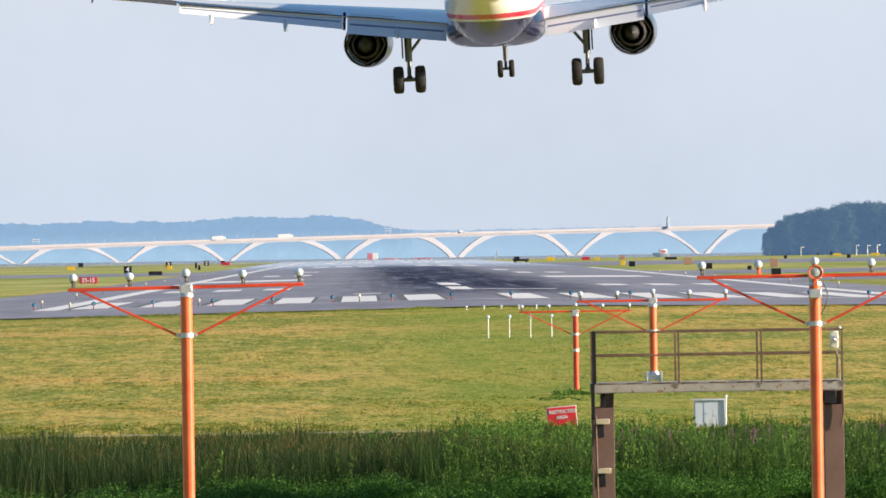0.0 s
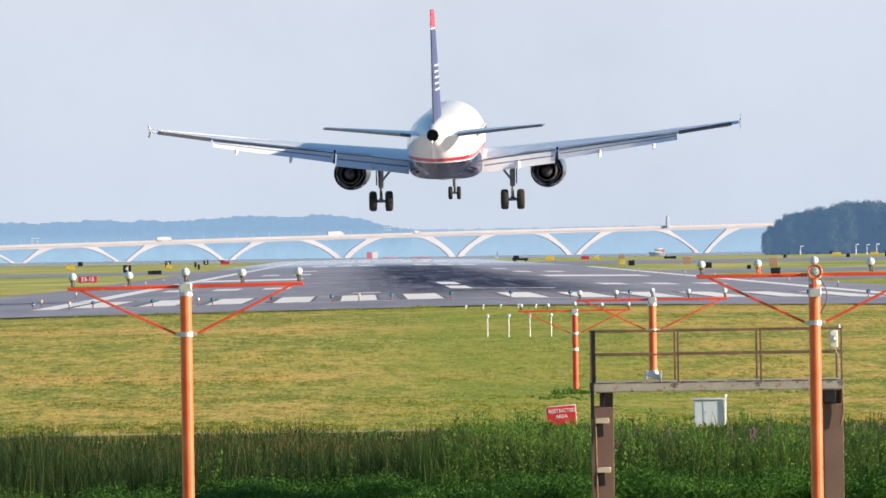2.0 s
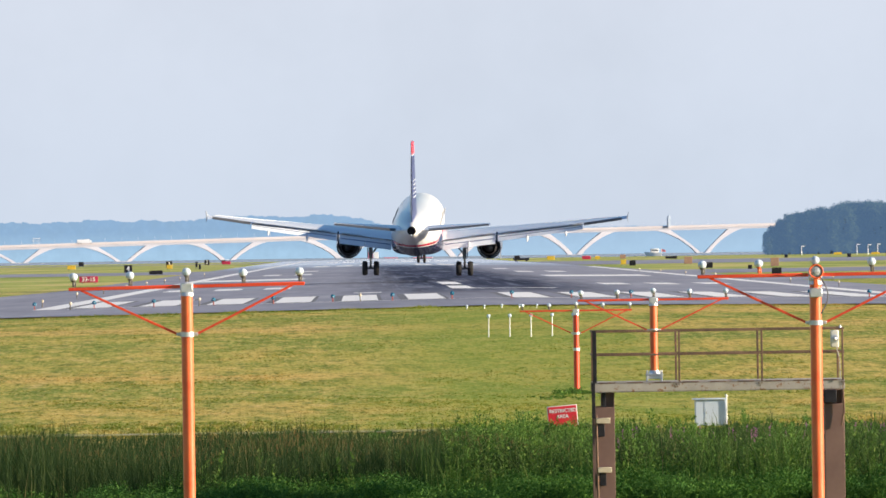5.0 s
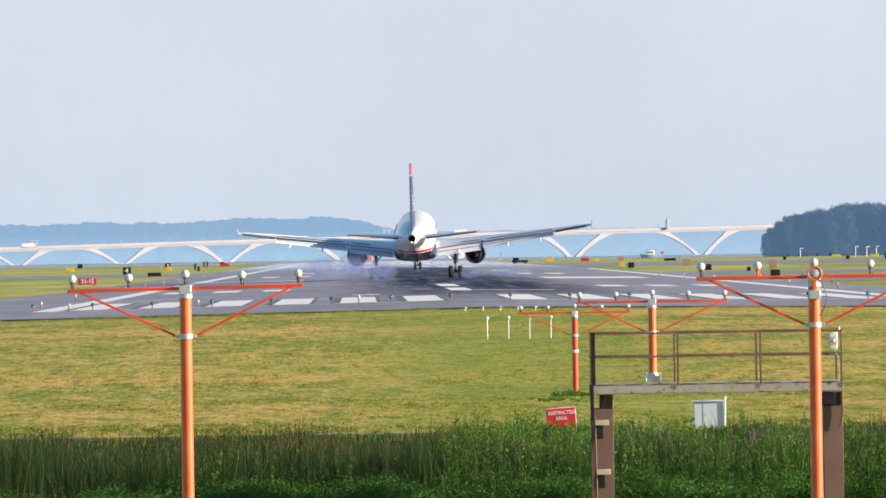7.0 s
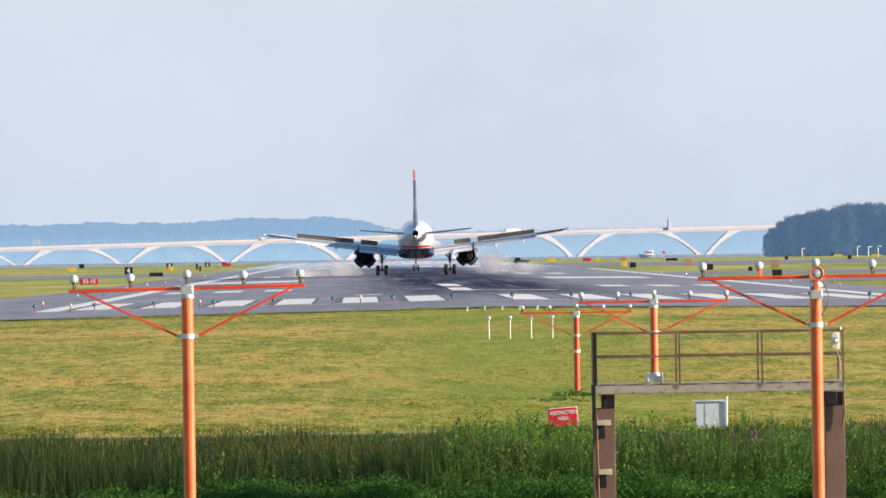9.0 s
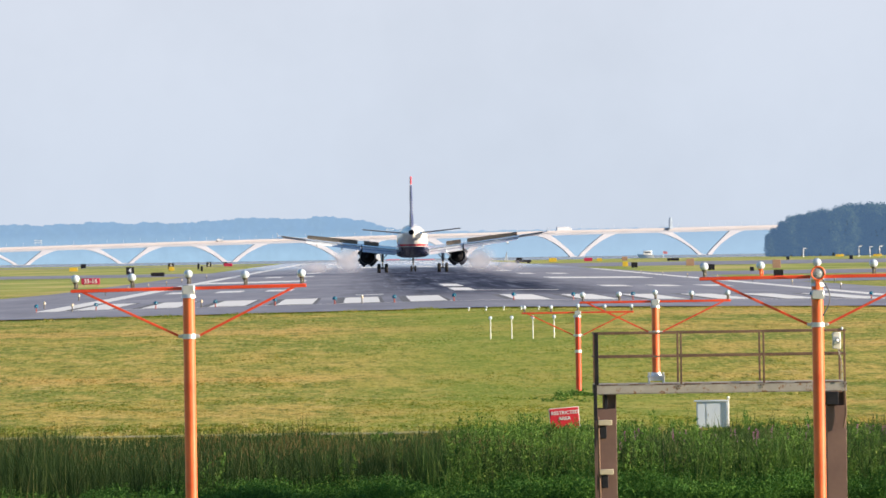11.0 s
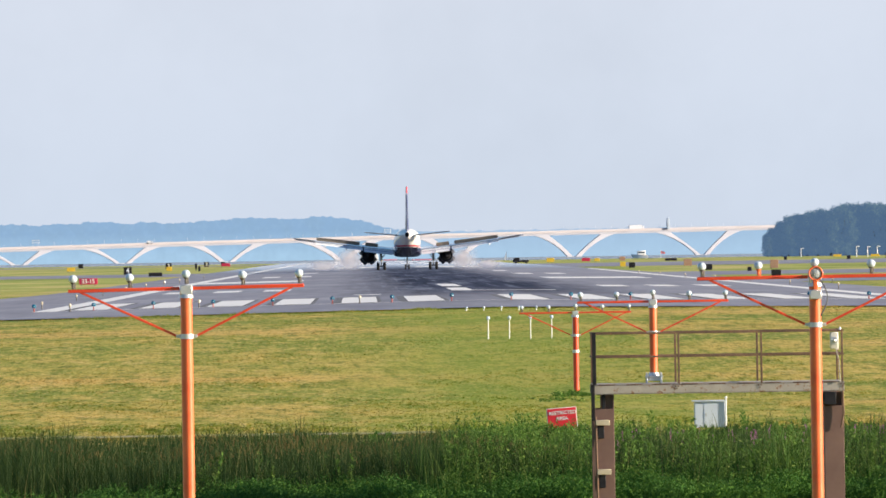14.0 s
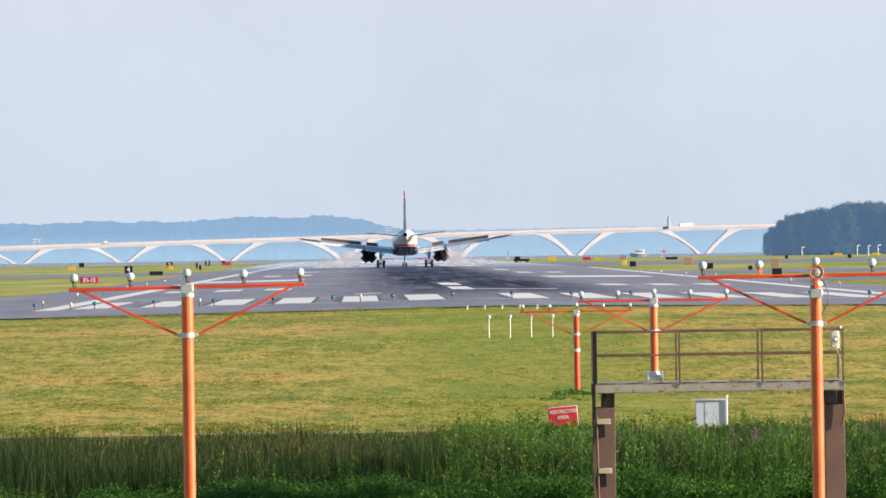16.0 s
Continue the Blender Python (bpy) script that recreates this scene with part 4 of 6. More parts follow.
def build_field_things():
    field_sign("runway_sign", -33.9, 830, 1.9, 0.62, CRIMSON, "red airfield sign with white numbers in the grass", "33-15", 0.12)
    field_sign("distance_sign", -42.6, 1276, 1.25, 1.15, BLACK, "square black distance sign with a white number", "4", 0.1)
    field_sign("panel", -35.1, 1150, 1.9, 0.55, BLACK, "low black panel beside the runway", lift=0.05)
    field_sign("sign", -63, 1600, 1.6, 0.75, YELLOW, "yellow airfield sign in the grass")
    field_sign("sign", -71, 1890, 1.15, 1.0, BLACK, "black airfield sign seen from behind", lift=0.35)
    field_sign("distance_sign", -44.5, 1630, 1.2, 1.2, BLACK, "square black distance sign with a white number", "3", 0.25)
    field_sign("sign", -41.6, 1510, 1.0, 0.75, YELLOW, "small yellow airfield sign in the grass")
    field_sign("distance_sign", -42.0, 1900, 1.15, 1.15, BLACK, "square black distance sign with a white number", "2", 0.25)
    field_sign("sign", -35.4, 1480, 0.4, 0.9, BLACK, "slim black marker beside the runway", lift=0.05)
    field_sign("sign", -37.6, 1560, 0.4, 1.1, BLACK, "slim black marker beside the runway", lift=0.3)
    field_sign("sign", -39.0, 1990, 2.1, 0.75, CRIMSON, "red airfield sign in the grass")
    field_sign("sign", -40.5, 2040, 1.0, 0.9, BLACK, "dark airfield sign in the grass", lift=0.3)
    field_sign("barrier_board", -3.2, 2440, 1.6, 1.9, DULL_RED, "tall red and white board at the runway's end", lift=0.3)
    field_sign("barrier_board", -1.5, 2440, 1.5, 1.9, WHITE, "tall white board at the runway's end", lift=0.3)
    field_sign("barrier_board", 3.0, 2440, 4.0, 0.3, DULL_RED, "long low red board at the runway's end", lift=0.3)
    field_sign("barrier_board", 12.5, 2440, 6.0, 0.3, DULL_RED, "long low red board at the runway's end", lift=0.3)
    field_sign("sign", 39, 1930, 1.8, 0.9, YELLOW, "yellow airfield sign in the grass")
    field_sign("sign", 47.7, 1940, 2.0, 0.8, CRIMSON, "red airfield sign in the grass")
    field_sign("sign", 50.2, 1935, 1.2, 0.7, YELLOW, "orange airfield sign in the grass")
    field_sign("sign", 36, 1305, 0.9, 0.75, YELLOW, "orange airfield sign in the grass")
    field_sign("sign", 35.8, 1255, 0.95, 0.8, BLACK, "black airfield sign beside the runway", lift=0.05)
    field_sign("brick_box", 59.6, 2040, 1.4, 1.0, TAN, "small brown equipment box in the grass", lift=0.05, category="box")
    field_sign("sign", 67, 1915, 2.8, 0.6, BLACK, "low dark panel in the grass", lift=0.05)
    field_sign("brick_box", 47.1, 1322, 1.3, 1.15, TAN, "small brown equipment box in the grass", lift=0.05, category="box")
    field_sign("sign", 39.2, 1058, 0.9, 0.75, BLACK, "black airfield sign beside the runway", lift=0.05)
    field_sign("brick_box", 49.6, 1095, 1.1, 1.15, TAN, "small brown equipment box in the grass", lift=0.05, category="box")
    field_sign("sign", 34.5, 795, 0.95, 0.65, BLACK, "black airfield sign beside the taxiway", lift=0.05)
    for x, y, s in ((88, 1800, 0.7), (99, 1750, 0.8), (108, 1760, 0.8), (100, 1500, 0.6), (113, 1330, 0.6), (41, 985, 0.5)):
        field_sign("sign", x, y, s, s, BLACK, "small dark airfield sign in the grass", lift=0.05)
    for x, y in ((120, 2150), (125.6, 2080)):
        field_sign("sign", x, y, 2.2, 0.6, YELLOW, "yellow airfield sign before the woods", lift=0.1)
    for x, y, h in ((114.8, 2230, 2.4), (123.3, 2120, 2.7), (124.3, 2090, 2.6), (126.8, 2090, 2.7)):
        t = thing("light_pole", pose(x, y, ground_z(x, y)), "slim white pole with a bent top before the woods", "light pole", "white poles before the woods")
        bm = B()
        tube(bm, (0, 0, -0.2), (0, 0, h), 0.11, 0.08, 10)
        part("pole", bm, WHITE, t)
        bm = B()
        block(bm, (0.35, 0, h), (0.9, 0.3, 0.22), bevel=0.04)
        part("lamp_head", bm, WHITE, t)
    # a tug far down the runway's edge
    t = thing("service_vehicle", pose(30, 1830, ground_z(30, 1830)), "dark low service vehicle parked beside the far runway", "vehicle")
    bm = B()
    block(bm, (0, 0, 0.55), (3.6, 1.6, 0.5), bevel=0.08)
    block(bm, (-0.9, 0, 1.05), (1.3, 1.4, 0.6), bevel=0.12)
    part("body", bm, BLACK, t)
    for sx in (-1.2, 1.2):
        for sy in (-0.7, 0.7):
            bm = B()
            tube(bm, (sx, sy - 0.12, 0.32), (sx, sy + 0.12, 0.32), 0.32, seg=12)
            part("wheel", bm, TYRE, t)
    # a red flag on the bank
    t = thing("flag_pole", pose(82.6, 2400, ground_z(82.6, 2400)), "small red flag on a thin pole at the river bank", "flag")
    bm = B()
    tube(bm, (0, 0, -0.2), (0, 0, 2.3), 0.07, 0.05, 8)
    part("pole", bm, GALVANISED, t)
    bm = B()
    loft(bm, [[(0.05 + 0.3 * k, 0.06 * math.sin(1.6 * k), 2.2 - 0.06 * k), (0.05 + 0.3 * k, 0.06 * math.sin(1.6 * k) + 0.02, 2.2 - 0.06 * k),
               (0.05 + 0.3 * k, 0.06 * math.sin(1.6 * k) + 0.02, 1.4 - 0.03 * k), (0.05 + 0.3 * k, 0.06 * math.sin(1.6 * k), 1.4 - 0.03 * k)] for k in range(5)])
    part("flag", bm, DULL_RED, t)


def build_boats():
    sail = thing("sailing_boat", pose(43.6, 2950, -1.3), "small white sailing boat on the river", "boat")
    bm = B()
    loft(bm, [[(-1.1, -0.3, 0.35), (-1.1, 0.3, 0.35), (-1.0, 0.0, -0.15)], [(0, -0.45, 0.3), (0, 0.45, 0.3), (0, 0, -0.2)], [(1.2, -0.04, 0.42), (1.2, 0.04, 0.42), (1.1, 0, 0.07)]])
    part("hull", bm, WHITE, sail)
    bm = B()
    loft(bm, [[(-0.07, -0.02, 0.55), (-0.07, 0.02, 0.55), (-1.0, 0.06, 0.6)], [(-0.04, -0.01, 3.5), (-0.04, 0.01, 3.5), (-0.12, 0.02, 3.4)]])
    part("sail", bm, WHITE, sail)
    bm = B()
    tube(bm, (0, 0, 0.2), (0, 0, 3.75), 0.04, seg=8)
    part("mast", bm, GALVANISED, sail)
    motor = thing("motor_boat", pose(116, 3300, -1.3), "white cabin motor boat on the river", "boat")
    bm = B()
    loft(bm, [[(2.4, -0.8, 0.9), (2.4, 0.8, 0.9), (2.4, 0.6, -0.2), (2.4, -0.6, -0.2)], [(0, -0.9, 0.95), (0, 0.9, 0.95), (0, 0.5, -0.25), (0, -0.5, -0.25)],
              [(-1.8, -0.5, 1.05), (-1.8, 0.5, 1.05), (-1.7, 0.2, 0), (-1.7, -0.2, 0)], [(-2.6, -0.05, 1.15), (-2.6, 0.05, 1.15), (-2.4, 0.03, 0.4), (-2.4, -0.03, 0.4)]])
    part("hull", bm, WHITE, motor)
    bm = B()
    block(bm, (0.5, 0, 1.45), (2.6, 1.3, 1.1), bevel=0.15)
    part("cabin", bm, WHITE, motor)
    bm = B()
    block(bm, (0.5, -0.66, 1.55), (1.9, 0.02, 0.35), bevel=0.005)
    part("window_band", bm, STRUT, motor, "dark cabin window band")
    motor.scale = (1.35, 1.35, 1.5)
    return sail, motor


build_masts()
build_edge_lights()
build_platform()
build_near_things()
build_field_things()
SAIL_BOAT, MOTOR_BOAT = build_boats()


# ---- marsh plants and field grass ----
def blades(rng, x, y, z, height, width, lean, segs=3):
    """Bent tapering blades standing at x, y, z: vertices and faces."""
    n = len(x)
    a = rng.random(n) * 2 * np.pi
    side = np.stack([np.cos(a), 0.35 * np.sin(a), np.zeros(n)], 1) * (width / 2)[:, None]
    b = rng.random(n) * 2 * np.pi
    over = np.stack([np.cos(b), np.sin(b)], 1) * (lean * height)[:, None]
    base = np.stack([x, y, z], 1)
    rows = []
    for k in range(segs):
        u = k / segs
        p = base.copy()
        p[:, :2] += over * (u ** 2)
        p[:, 2] += height * (u - 0.12 * np.abs(lean) * u ** 3)
        w = side * (1 - 0.55 * u)
        rows += [p - w, p + w]
    p = base.copy()
    p[:, :2] += over
    p[:, 2] += height * (1 - 0.12 * np.abs(lean))
    rows.append(p)
    vs = np.stack(rows, 1)
    per = 2 * segs + 1
    off = (np.arange(n) * per)[:, None]
    fs = []
    for k in range(segs - 1):
        fs += (off + np.array([[2 * k, 2 * k + 1, 2 * k + 3, 2 * k + 2]])).tolist()
    fs += (off + np.array([[per - 3, per - 2, per - 1]])).tolist()
    return vs.reshape(-1, 3).tolist(), fs


def lattice_noise(x, y, sx, sy, seed):
    """Smooth values from 0 to 1 over the plan."""
    rng = np.random.default_rng(seed)
    g = rng.random((64, 64))
    u, v = x * sx, y * sy
    i, j = np.floor(u).astype(int), np.floor(v).astype(int)
    fu, fv = u - i, v - j
    fu, fv = fu * fu * (3 - 2 * fu), fv * fv * (3 - 2 * fv)
    g00, g10 = g[i % 64, j % 64], g[(i + 1) % 64, j % 64]
    g01, g11 = g[i % 64, (j + 1) % 64], g[(i + 1) % 64, (j + 1) % 64]
    return (g00 * (1 - fu) + g10 * fu) * (1 - fv) + (g01 * (1 - fu) + g11 * fu) * fv


def marsh_floor(y):
    return np.interp(y, [60, 176, 188, 196], [-3.3, -3.3, -1.8, -1.72])


REED = island_mat("reed_green", [(0.0, (0.012, 0.036, 0.009)), (0.5, (0.026, 0.062, 0.015)), (0.8, (0.065, 0.115, 0.028)), (0.95, (0.15, 0.19, 0.055)), (1.0, (0.24, 0.22, 0.08))], 0.7, 0.9, (0.032, 0.07, 0.018), 0.3)
REED_TOP = island_mat("reed_seed_heads", [(0.0, (0.16, 0.1, 0.04)), (0.5, (0.25, 0.17, 0.06)), (1.0, (0.2, 0.2, 0.06))], 0.9, glow=0.35)
BUSH = island_mat("broad_marsh_leaves", [(0.0, (0.026, 0.085, 0.016)), (0.6, (0.058, 0.16, 0.026)), (1.0, (0.13, 0.26, 0.042))], 0.9, 0.7, (0.045, 0.125, 0.024), 0.36)
WEED = island_mat("tall_weed_leaves", [(0.0, (0.03, 0.07, 0.014)), (0.5, (0.065, 0.14, 0.024)), (0.85, (0.15, 0.27, 0.042)), (1.0, (0.28, 0.36, 0.09))], 0.8, 1.3, (0.11, 0.23, 0.036), 0.42)
TALL_GRASS = island_mat("tall_grass_blades", [(0.0, (0.035, 0.095, 0.017)), (0.6, (0.08, 0.17, 0.03)), (1.0, (0.2, 0.27, 0.07))], 0.7, glow=0.35)
PINK = island_mat("purple_flower_spikes", [(0.0, (0.3, 0.09, 0.22)), (1.0, (0.5, 0.2, 0.4))], 0.7, glow=0.3)
STRAW = island_mat("dead_straw_stalks", [(0.0, (0.3, 0.22, 0.12)), (1.0, (0.42, 0.33, 0.2))], 0.8, glow=0.2)


def build_marsh():
    rng = np.random.default_rng(11)
    # reeds
    n = 85000
    x, y = rng.uniform(-17, 8, n), rng.uniform(176, 188.5, n)
    top = 2.5 - 0.0224 * y + 0.6 * (lattice_noise(x, y, 1.3, 0.5, 1) - 0.66) + 0.12 - 0.6 * rng.random(n) ** 1.3 + np.where(rng.random(n) < 0.22, 0.42 * rng.random(n) ** 1.5, 0.0)
    keep = rng.random(n) < np.where(x > -4.5, 0.75, 1.0)
    x, y, top = x[keep], y[keep], top[keep]
    z = marsh_floor(y)
    h = np.maximum(0.12, top - z)
    vs, fs = blades(rng, x, y, z, h, rng.uniform(0.007, 0.019, len(x)), 0.04 + 0.75 * rng.random(len(x)) ** 2.2, 4)
    tagged(raw_part("reeds", vs, fs, REED), "dense green reeds along the water's edge", "reeds", kind="stuff")
    # seed heads over the reeds
    n = 10000
    x, y = rng.uniform(-17, -1.5, n), rng.uniform(177, 187, n)
    z = 2.5 - 0.0226 * y + 0.6 * (lattice_noise(x, y, 1.3, 0.5, 1) - 0.66) - 0.06 - 0.36 * rng.random(n)
    keep = (x > -10.8) | (rng.random(n) < 0.6)
    x, y, z = x[keep], y[keep], z[keep]
    n = len(x)
    vs, fs = blades(rng, x, y, np.maximum(z, marsh_floor(y)), rng.uniform(0.05, 0.16, n), rng.uniform(0.01, 0.024, n), rng.uniform(0.1, 0.8, n), 2)
    tagged(raw_part("reed_heads", vs, fs, REED_TOP), "brownish seed heads of the reeds", "reeds", kind="stuff")
    # leafy growth along the water
    blobs = []
    for _ in range(620):
        bx, by = rng.uniform(-16, 7), rng.uniform(172.9, 177.5)
        r = rng.uniform(0.2, 0.45)
        t = -2.38 + 0.45 * (lattice_noise(np.array([bx]), np.array([by]), 0.7, 0.35, 3)[0] - 0.5) - 0.07 * (177 - by) + 0.06 * rng.normal()
        if bx < -10.8 and rng.random() < 0.75:
            continue
        if bx > -3:
            t += 0.1
        blobs.append((bx, by, t - r * 0.8, r, 0.8))
    vs, fs = leaf_cloud(rng, blobs, 190000, 0.026, 0.45)
    tagged(raw_part("marsh_bushes", vs.tolist(), fs.tolist(), BUSH), "low bright green leafy bushes at the water's edge", "bushes", kind="stuff")
    # tall weeds on the bank by the platform
    n = 2500
    sx = np.where(rng.random(n) < 0.93, rng.uniform(-4.4, 7.5, n), rng.uniform(-10, -3, n))
    sy = rng.uniform(174.5, 188, n)
    tp = 2.5 - np.interp(sx, [-10, -4.6, -3.6, -2.2, -1.9, -1.3, -1.0, 0.5, 7.5], [0.0238, 0.0234, 0.0213, 0.0212, 0.0208, 0.0208, 0.0218, 0.0219, 0.0220]) * sy + 0.6 * (lattice_noise(sx, sy, 1.1, 0.4, 12) - 0.62) + 0.55 * (lattice_noise(sx, sy, 3.4, 0.5, 14) - 0.58) - 0.35 * np.abs(rng.normal(size=n)) * rng.random(n) + 0.06
    clump = lattice_noise(sx, sy, 2.0, 0.25, 15)
    tp -= 1.5 * np.clip(0.45 - clump, 0, 1)
    sz = marsh_floor(sy)
    sh = np.clip(tp - sz, 0.2, 2.2)
    per = 56
    u = rng.random((n, per))
    c = np.stack([np.repeat(sx, per), np.repeat(sy, per), np.repeat(sz, per)], 1)
    up = (0.1 + 0.9 * u).ravel()
    bend = np.repeat(rng.normal(size=n) * 0.12, per)
    c[:, 2] += np.repeat(sh, per) * up
    spread = np.repeat(rng.uniform(0.04, 0.11, n), per)
    c[:, 0] += rng.normal(size=n * per) * spread * (1.15 - up) + bend * up ** 2
    c[:, 1] += rng.normal(size=n * per) * spread * (1.15 - up)
    k = n * per
    d = rng.normal(size=(k, 3))
    d[:, 2] = np.abs(d[:, 2]) * np.repeat(rng.uniform(0.5, 2.8, n), per)
    d /= np.linalg.norm(d, axis=1)[:, None]
    w = np.cross(d, rng.normal(size=(k, 3)))
    w /= np.linalg.norm(w, axis=1)[:, None]
    s = rng.uniform(0.035, 0.12, k)[:, None]
    broad = np.repeat(np.where(rng.random(n) < 0.5, rng.uniform(0.1, 0.19, n), 0.075), per)[:, None]
    quad = np.stack([c, c + d * s * 0.45 + w * s * broad, c + d * s, c + d * s * 0.45 - w * s * broad], 1).reshape(-1, 3)
    tagged(raw_part("tall_weeds", quad.tolist(), np.arange(k * 4).reshape(-1, 4).tolist(), WEED), "tall leafy weeds around the platform", "weeds", kind="stuff")
    # tall grass among the weeds
    n = 13000
    x, y = rng.uniform(-5.0, 7.8, n), rng.uniform(174.3, 187.5, n)
    dense = lattice_noise(x, y, 1.6, 0.45, 31) * 0.6 + lattice_noise(x, y, 4.1, 0.9, 32) * 0.4
    keep = rng.random(n) < np.clip(3.0 * (dense - 0.45), 0.0, 1)
    x, y, dense = x[keep], y[keep], dense[keep]
    n = len(x)
    z = marsh_floor(y)
    h = np.clip(2.5 - 0.0221 * y - z + 0.9 * (dense - 0.66) * np.where(np.abs(x + 1.6) < 0.6, 0.2, 1.0) - 0.4 * rng.random(n) ** 2, 0.15, 2.3)
    vs, fs = blades(rng, x, y, z, h, rng.uniform(0.009, 0.02, n), 0.06 + 0.5 * rng.random(n) ** 2, 4)
    tagged(raw_part("tall_grass", vs, fs, TALL_GRASS), "tall light green grass blades among the weeds", "grass", kind="stuff")
    # flower spikes and dead stalks
    n = 70
    px, py = rng.uniform(-1.0, 7.0, n), rng.uniform(175, 187, n)
    pz = 2.5 - 0.0219 * py - 0.06 - 0.3 * rng.random(n) ** 2
    per = 16
    x = np.repeat(px, per) + rng.normal(size=n * per) * 0.012
    y = np.repeat(py, per)
    z = np.repeat(pz, per) + rng.random(n * per) * 0.2 - 0.14
    vs, fs = blades(rng, x, y, z, rng.uniform(0.02, 0.04, n * per), rng.uniform(0.012, 0.024, n * per), rng.uniform(0.2, 0.9, n * per), 2)
    tagged(raw_part("flower_spikes", vs, fs, PINK), "slender purple-pink flower spikes among the weeds", "flowers", kind="stuff")
    n = 500
    x, y = rng.uniform(0.3, 7.0, n), rng.uniform(175, 186, n)
    grp = lattice_noise(x, y, 1.1, 0.4, 9) > 0.62
    x, y = x[grp], y[grp]
    z = marsh_floor(y)
    vs, fs = blades(rng, x, y, z, np.clip(2.5 - 0.0225 * y - z + 0.1 * rng.normal(size=len(x)), 0.2, 2), rng.uniform(0.012, 0.022, len(x)), rng.uniform(0.1, 0.5, len(x)))
    tagged(raw_part("dead_stalks", vs, fs, STRAW), "bleached dead stalks leaning in the weeds", "weeds", kind="stuff")
    # a patch of weeds at the foot of the far mast
    blobs = [(rng.uniform(-0.75, 0.35), 226.6 + rng.normal() * 0.5, -1.6, rng.uniform(0.08, 0.19), 0.8) for _ in range(20)]
    blobs += [(rng.uniform(-1.5, -0.2), 222 + rng.normal() * 1.0, -1.62, rng.uniform(0.06, 0.16), 0.5) for _ in range(14)]
    blobs += [(rng.uniform(-2.0, -1.2), 184.6 + 0.3 * rng.normal(), -1.7 + 0.1 * rng.random(), rng.uniform(0.07, 0.13), 1.3) for _ in range(22)]
    vs, fs = leaf_cloud(rng, blobs, 4600, 0.035, 0.55)
    tagged(raw_part("weed_patch", vs.tolist(), fs.tolist(), WEED), "patches of green weeds at the foot of mast and sign", "weeds", kind="stuff")


def build_field_grass():
    rng = np.random.default_rng(21)
    n = 150000
    y = 1.0 / rng.uniform(1 / 364.0, 1 / 188.0, n)
    y[100000:] = 1.0 / rng.uniform(1 / 250.0, 1 / 188.0, 50000)
    mid, half = -6.15 + 0.0102 * y, 0.056 * y + 0.6
    x = mid + half * rng.uniform(-1, 1, n)
    thick = lattice_noise(x, y, 0.55, 0.16, 5) * 0.6 + lattice_noise(x, y, 2.3, 0.7, 6) * 0.4
    keep = (rng.random(n) < 0.25 + 1.2 * np.clip(thick - 0.3, 0, 1)) & ((y < 191.0) | (y > 192.2) | (x > -5) | (rng.random(n) < 0.3))
    x, y, thick = x[keep], y[keep], thick[keep]
    n = len(x)
    z = np.array([ground_z(a, b) for a, b in zip(x.tolist(), y.tolist())]) - 0.01
    h = rng.uniform(0.01, 0.032, n) * (0.6 + 0.9 * thick)
    near = np.clip((205 - y) / 15, 0, 1)
    h *= 1 + 1.2 * near
    vs, fs = blades(rng, x, y, z, h, rng.uniform(0.04, 0.12, n) * (y / 200), rng.uniform(0.2, 1.0, n), 1)
    tagged(raw_part("field_grass", vs, fs, GRASS_TUFT), "short uneven tufts of airfield grass", "grass", kind="stuff")
    # ragged verge where the turf meets the pavement
    n = 9000
    x = rng.uniform(-30, 26, n)
    y = 364.6 - 5 * rng.random(n) ** 2
    z = np.array([ground_z(a, b) for a, b in zip(x.tolist(), y.tolist())]) - 0.01
    clump = lattice_noise(x, y, 0.6, 0.3, 8)
    vs, fs = blades(rng, x, y, z, rng.uniform(0.03, 0.14, n) * (0.2 + 1.3 * clump ** 2), rng.uniform(0.04, 0.08, n), rng.uniform(0.1, 0.6, n), 2)
    tagged(raw_part("verge_grass", vs, fs, GRASS_TUFT), "ragged taller grass along the pavement's edge", "grass", kind="stuff")


build_marsh()
build_field_grass()


# ---- the airliner: x to its right, y forward, z up, origin on the ground between the main wheels ----
def oval(y, z, rx, rz, seg=36, power=2.0):
    ring = []
    for i in range(seg):
        a = 2 * math.pi * i / seg
        c, s = math.cos(a), math.sin(a)
        e = 2.0 / power
        ring.append((rx * math.copysign(abs(c) ** e, c), y, z + rz * math.copysign(abs(s) ** e, s)))
    return ring


def foil(x, y_front, y_back, z, thick, drop=0.0):
    """A wing section at x, upright in y and z."""
    chord = y_front - y_back
    pts = []
    top = [(0, 0), (0.03, 0.42), (0.12, 0.8), (0.3, 1.0), (0.55, 0.8), (0.8, 0.4), (1.0, 0.06)]
    low = [(1.0, -0.06), (0.8, -0.12), (0.55, -0.5), (0.3, -0.7), (0.1, -0.5), (0.03, -0.3)]
    for u, h in top + low:
        pts.append((x, y_front - u * chord, z + h * thick * 0.5 - drop * u))
    return pts


def wing_z(x):
    return 2.95 + 0.119 * (x - 1.9) + 0.0006 * max(0.0, x - 5.0) ** 2


def wing_back(x):
    return -0.55 if x < 6.4 else -0.55 - 1.55 * (x - 6.4) / 10.5


def wing_front(x):
    return 6.9 - 0.505 * (x - 1.9)


SPOILERS, DOORS = [], []


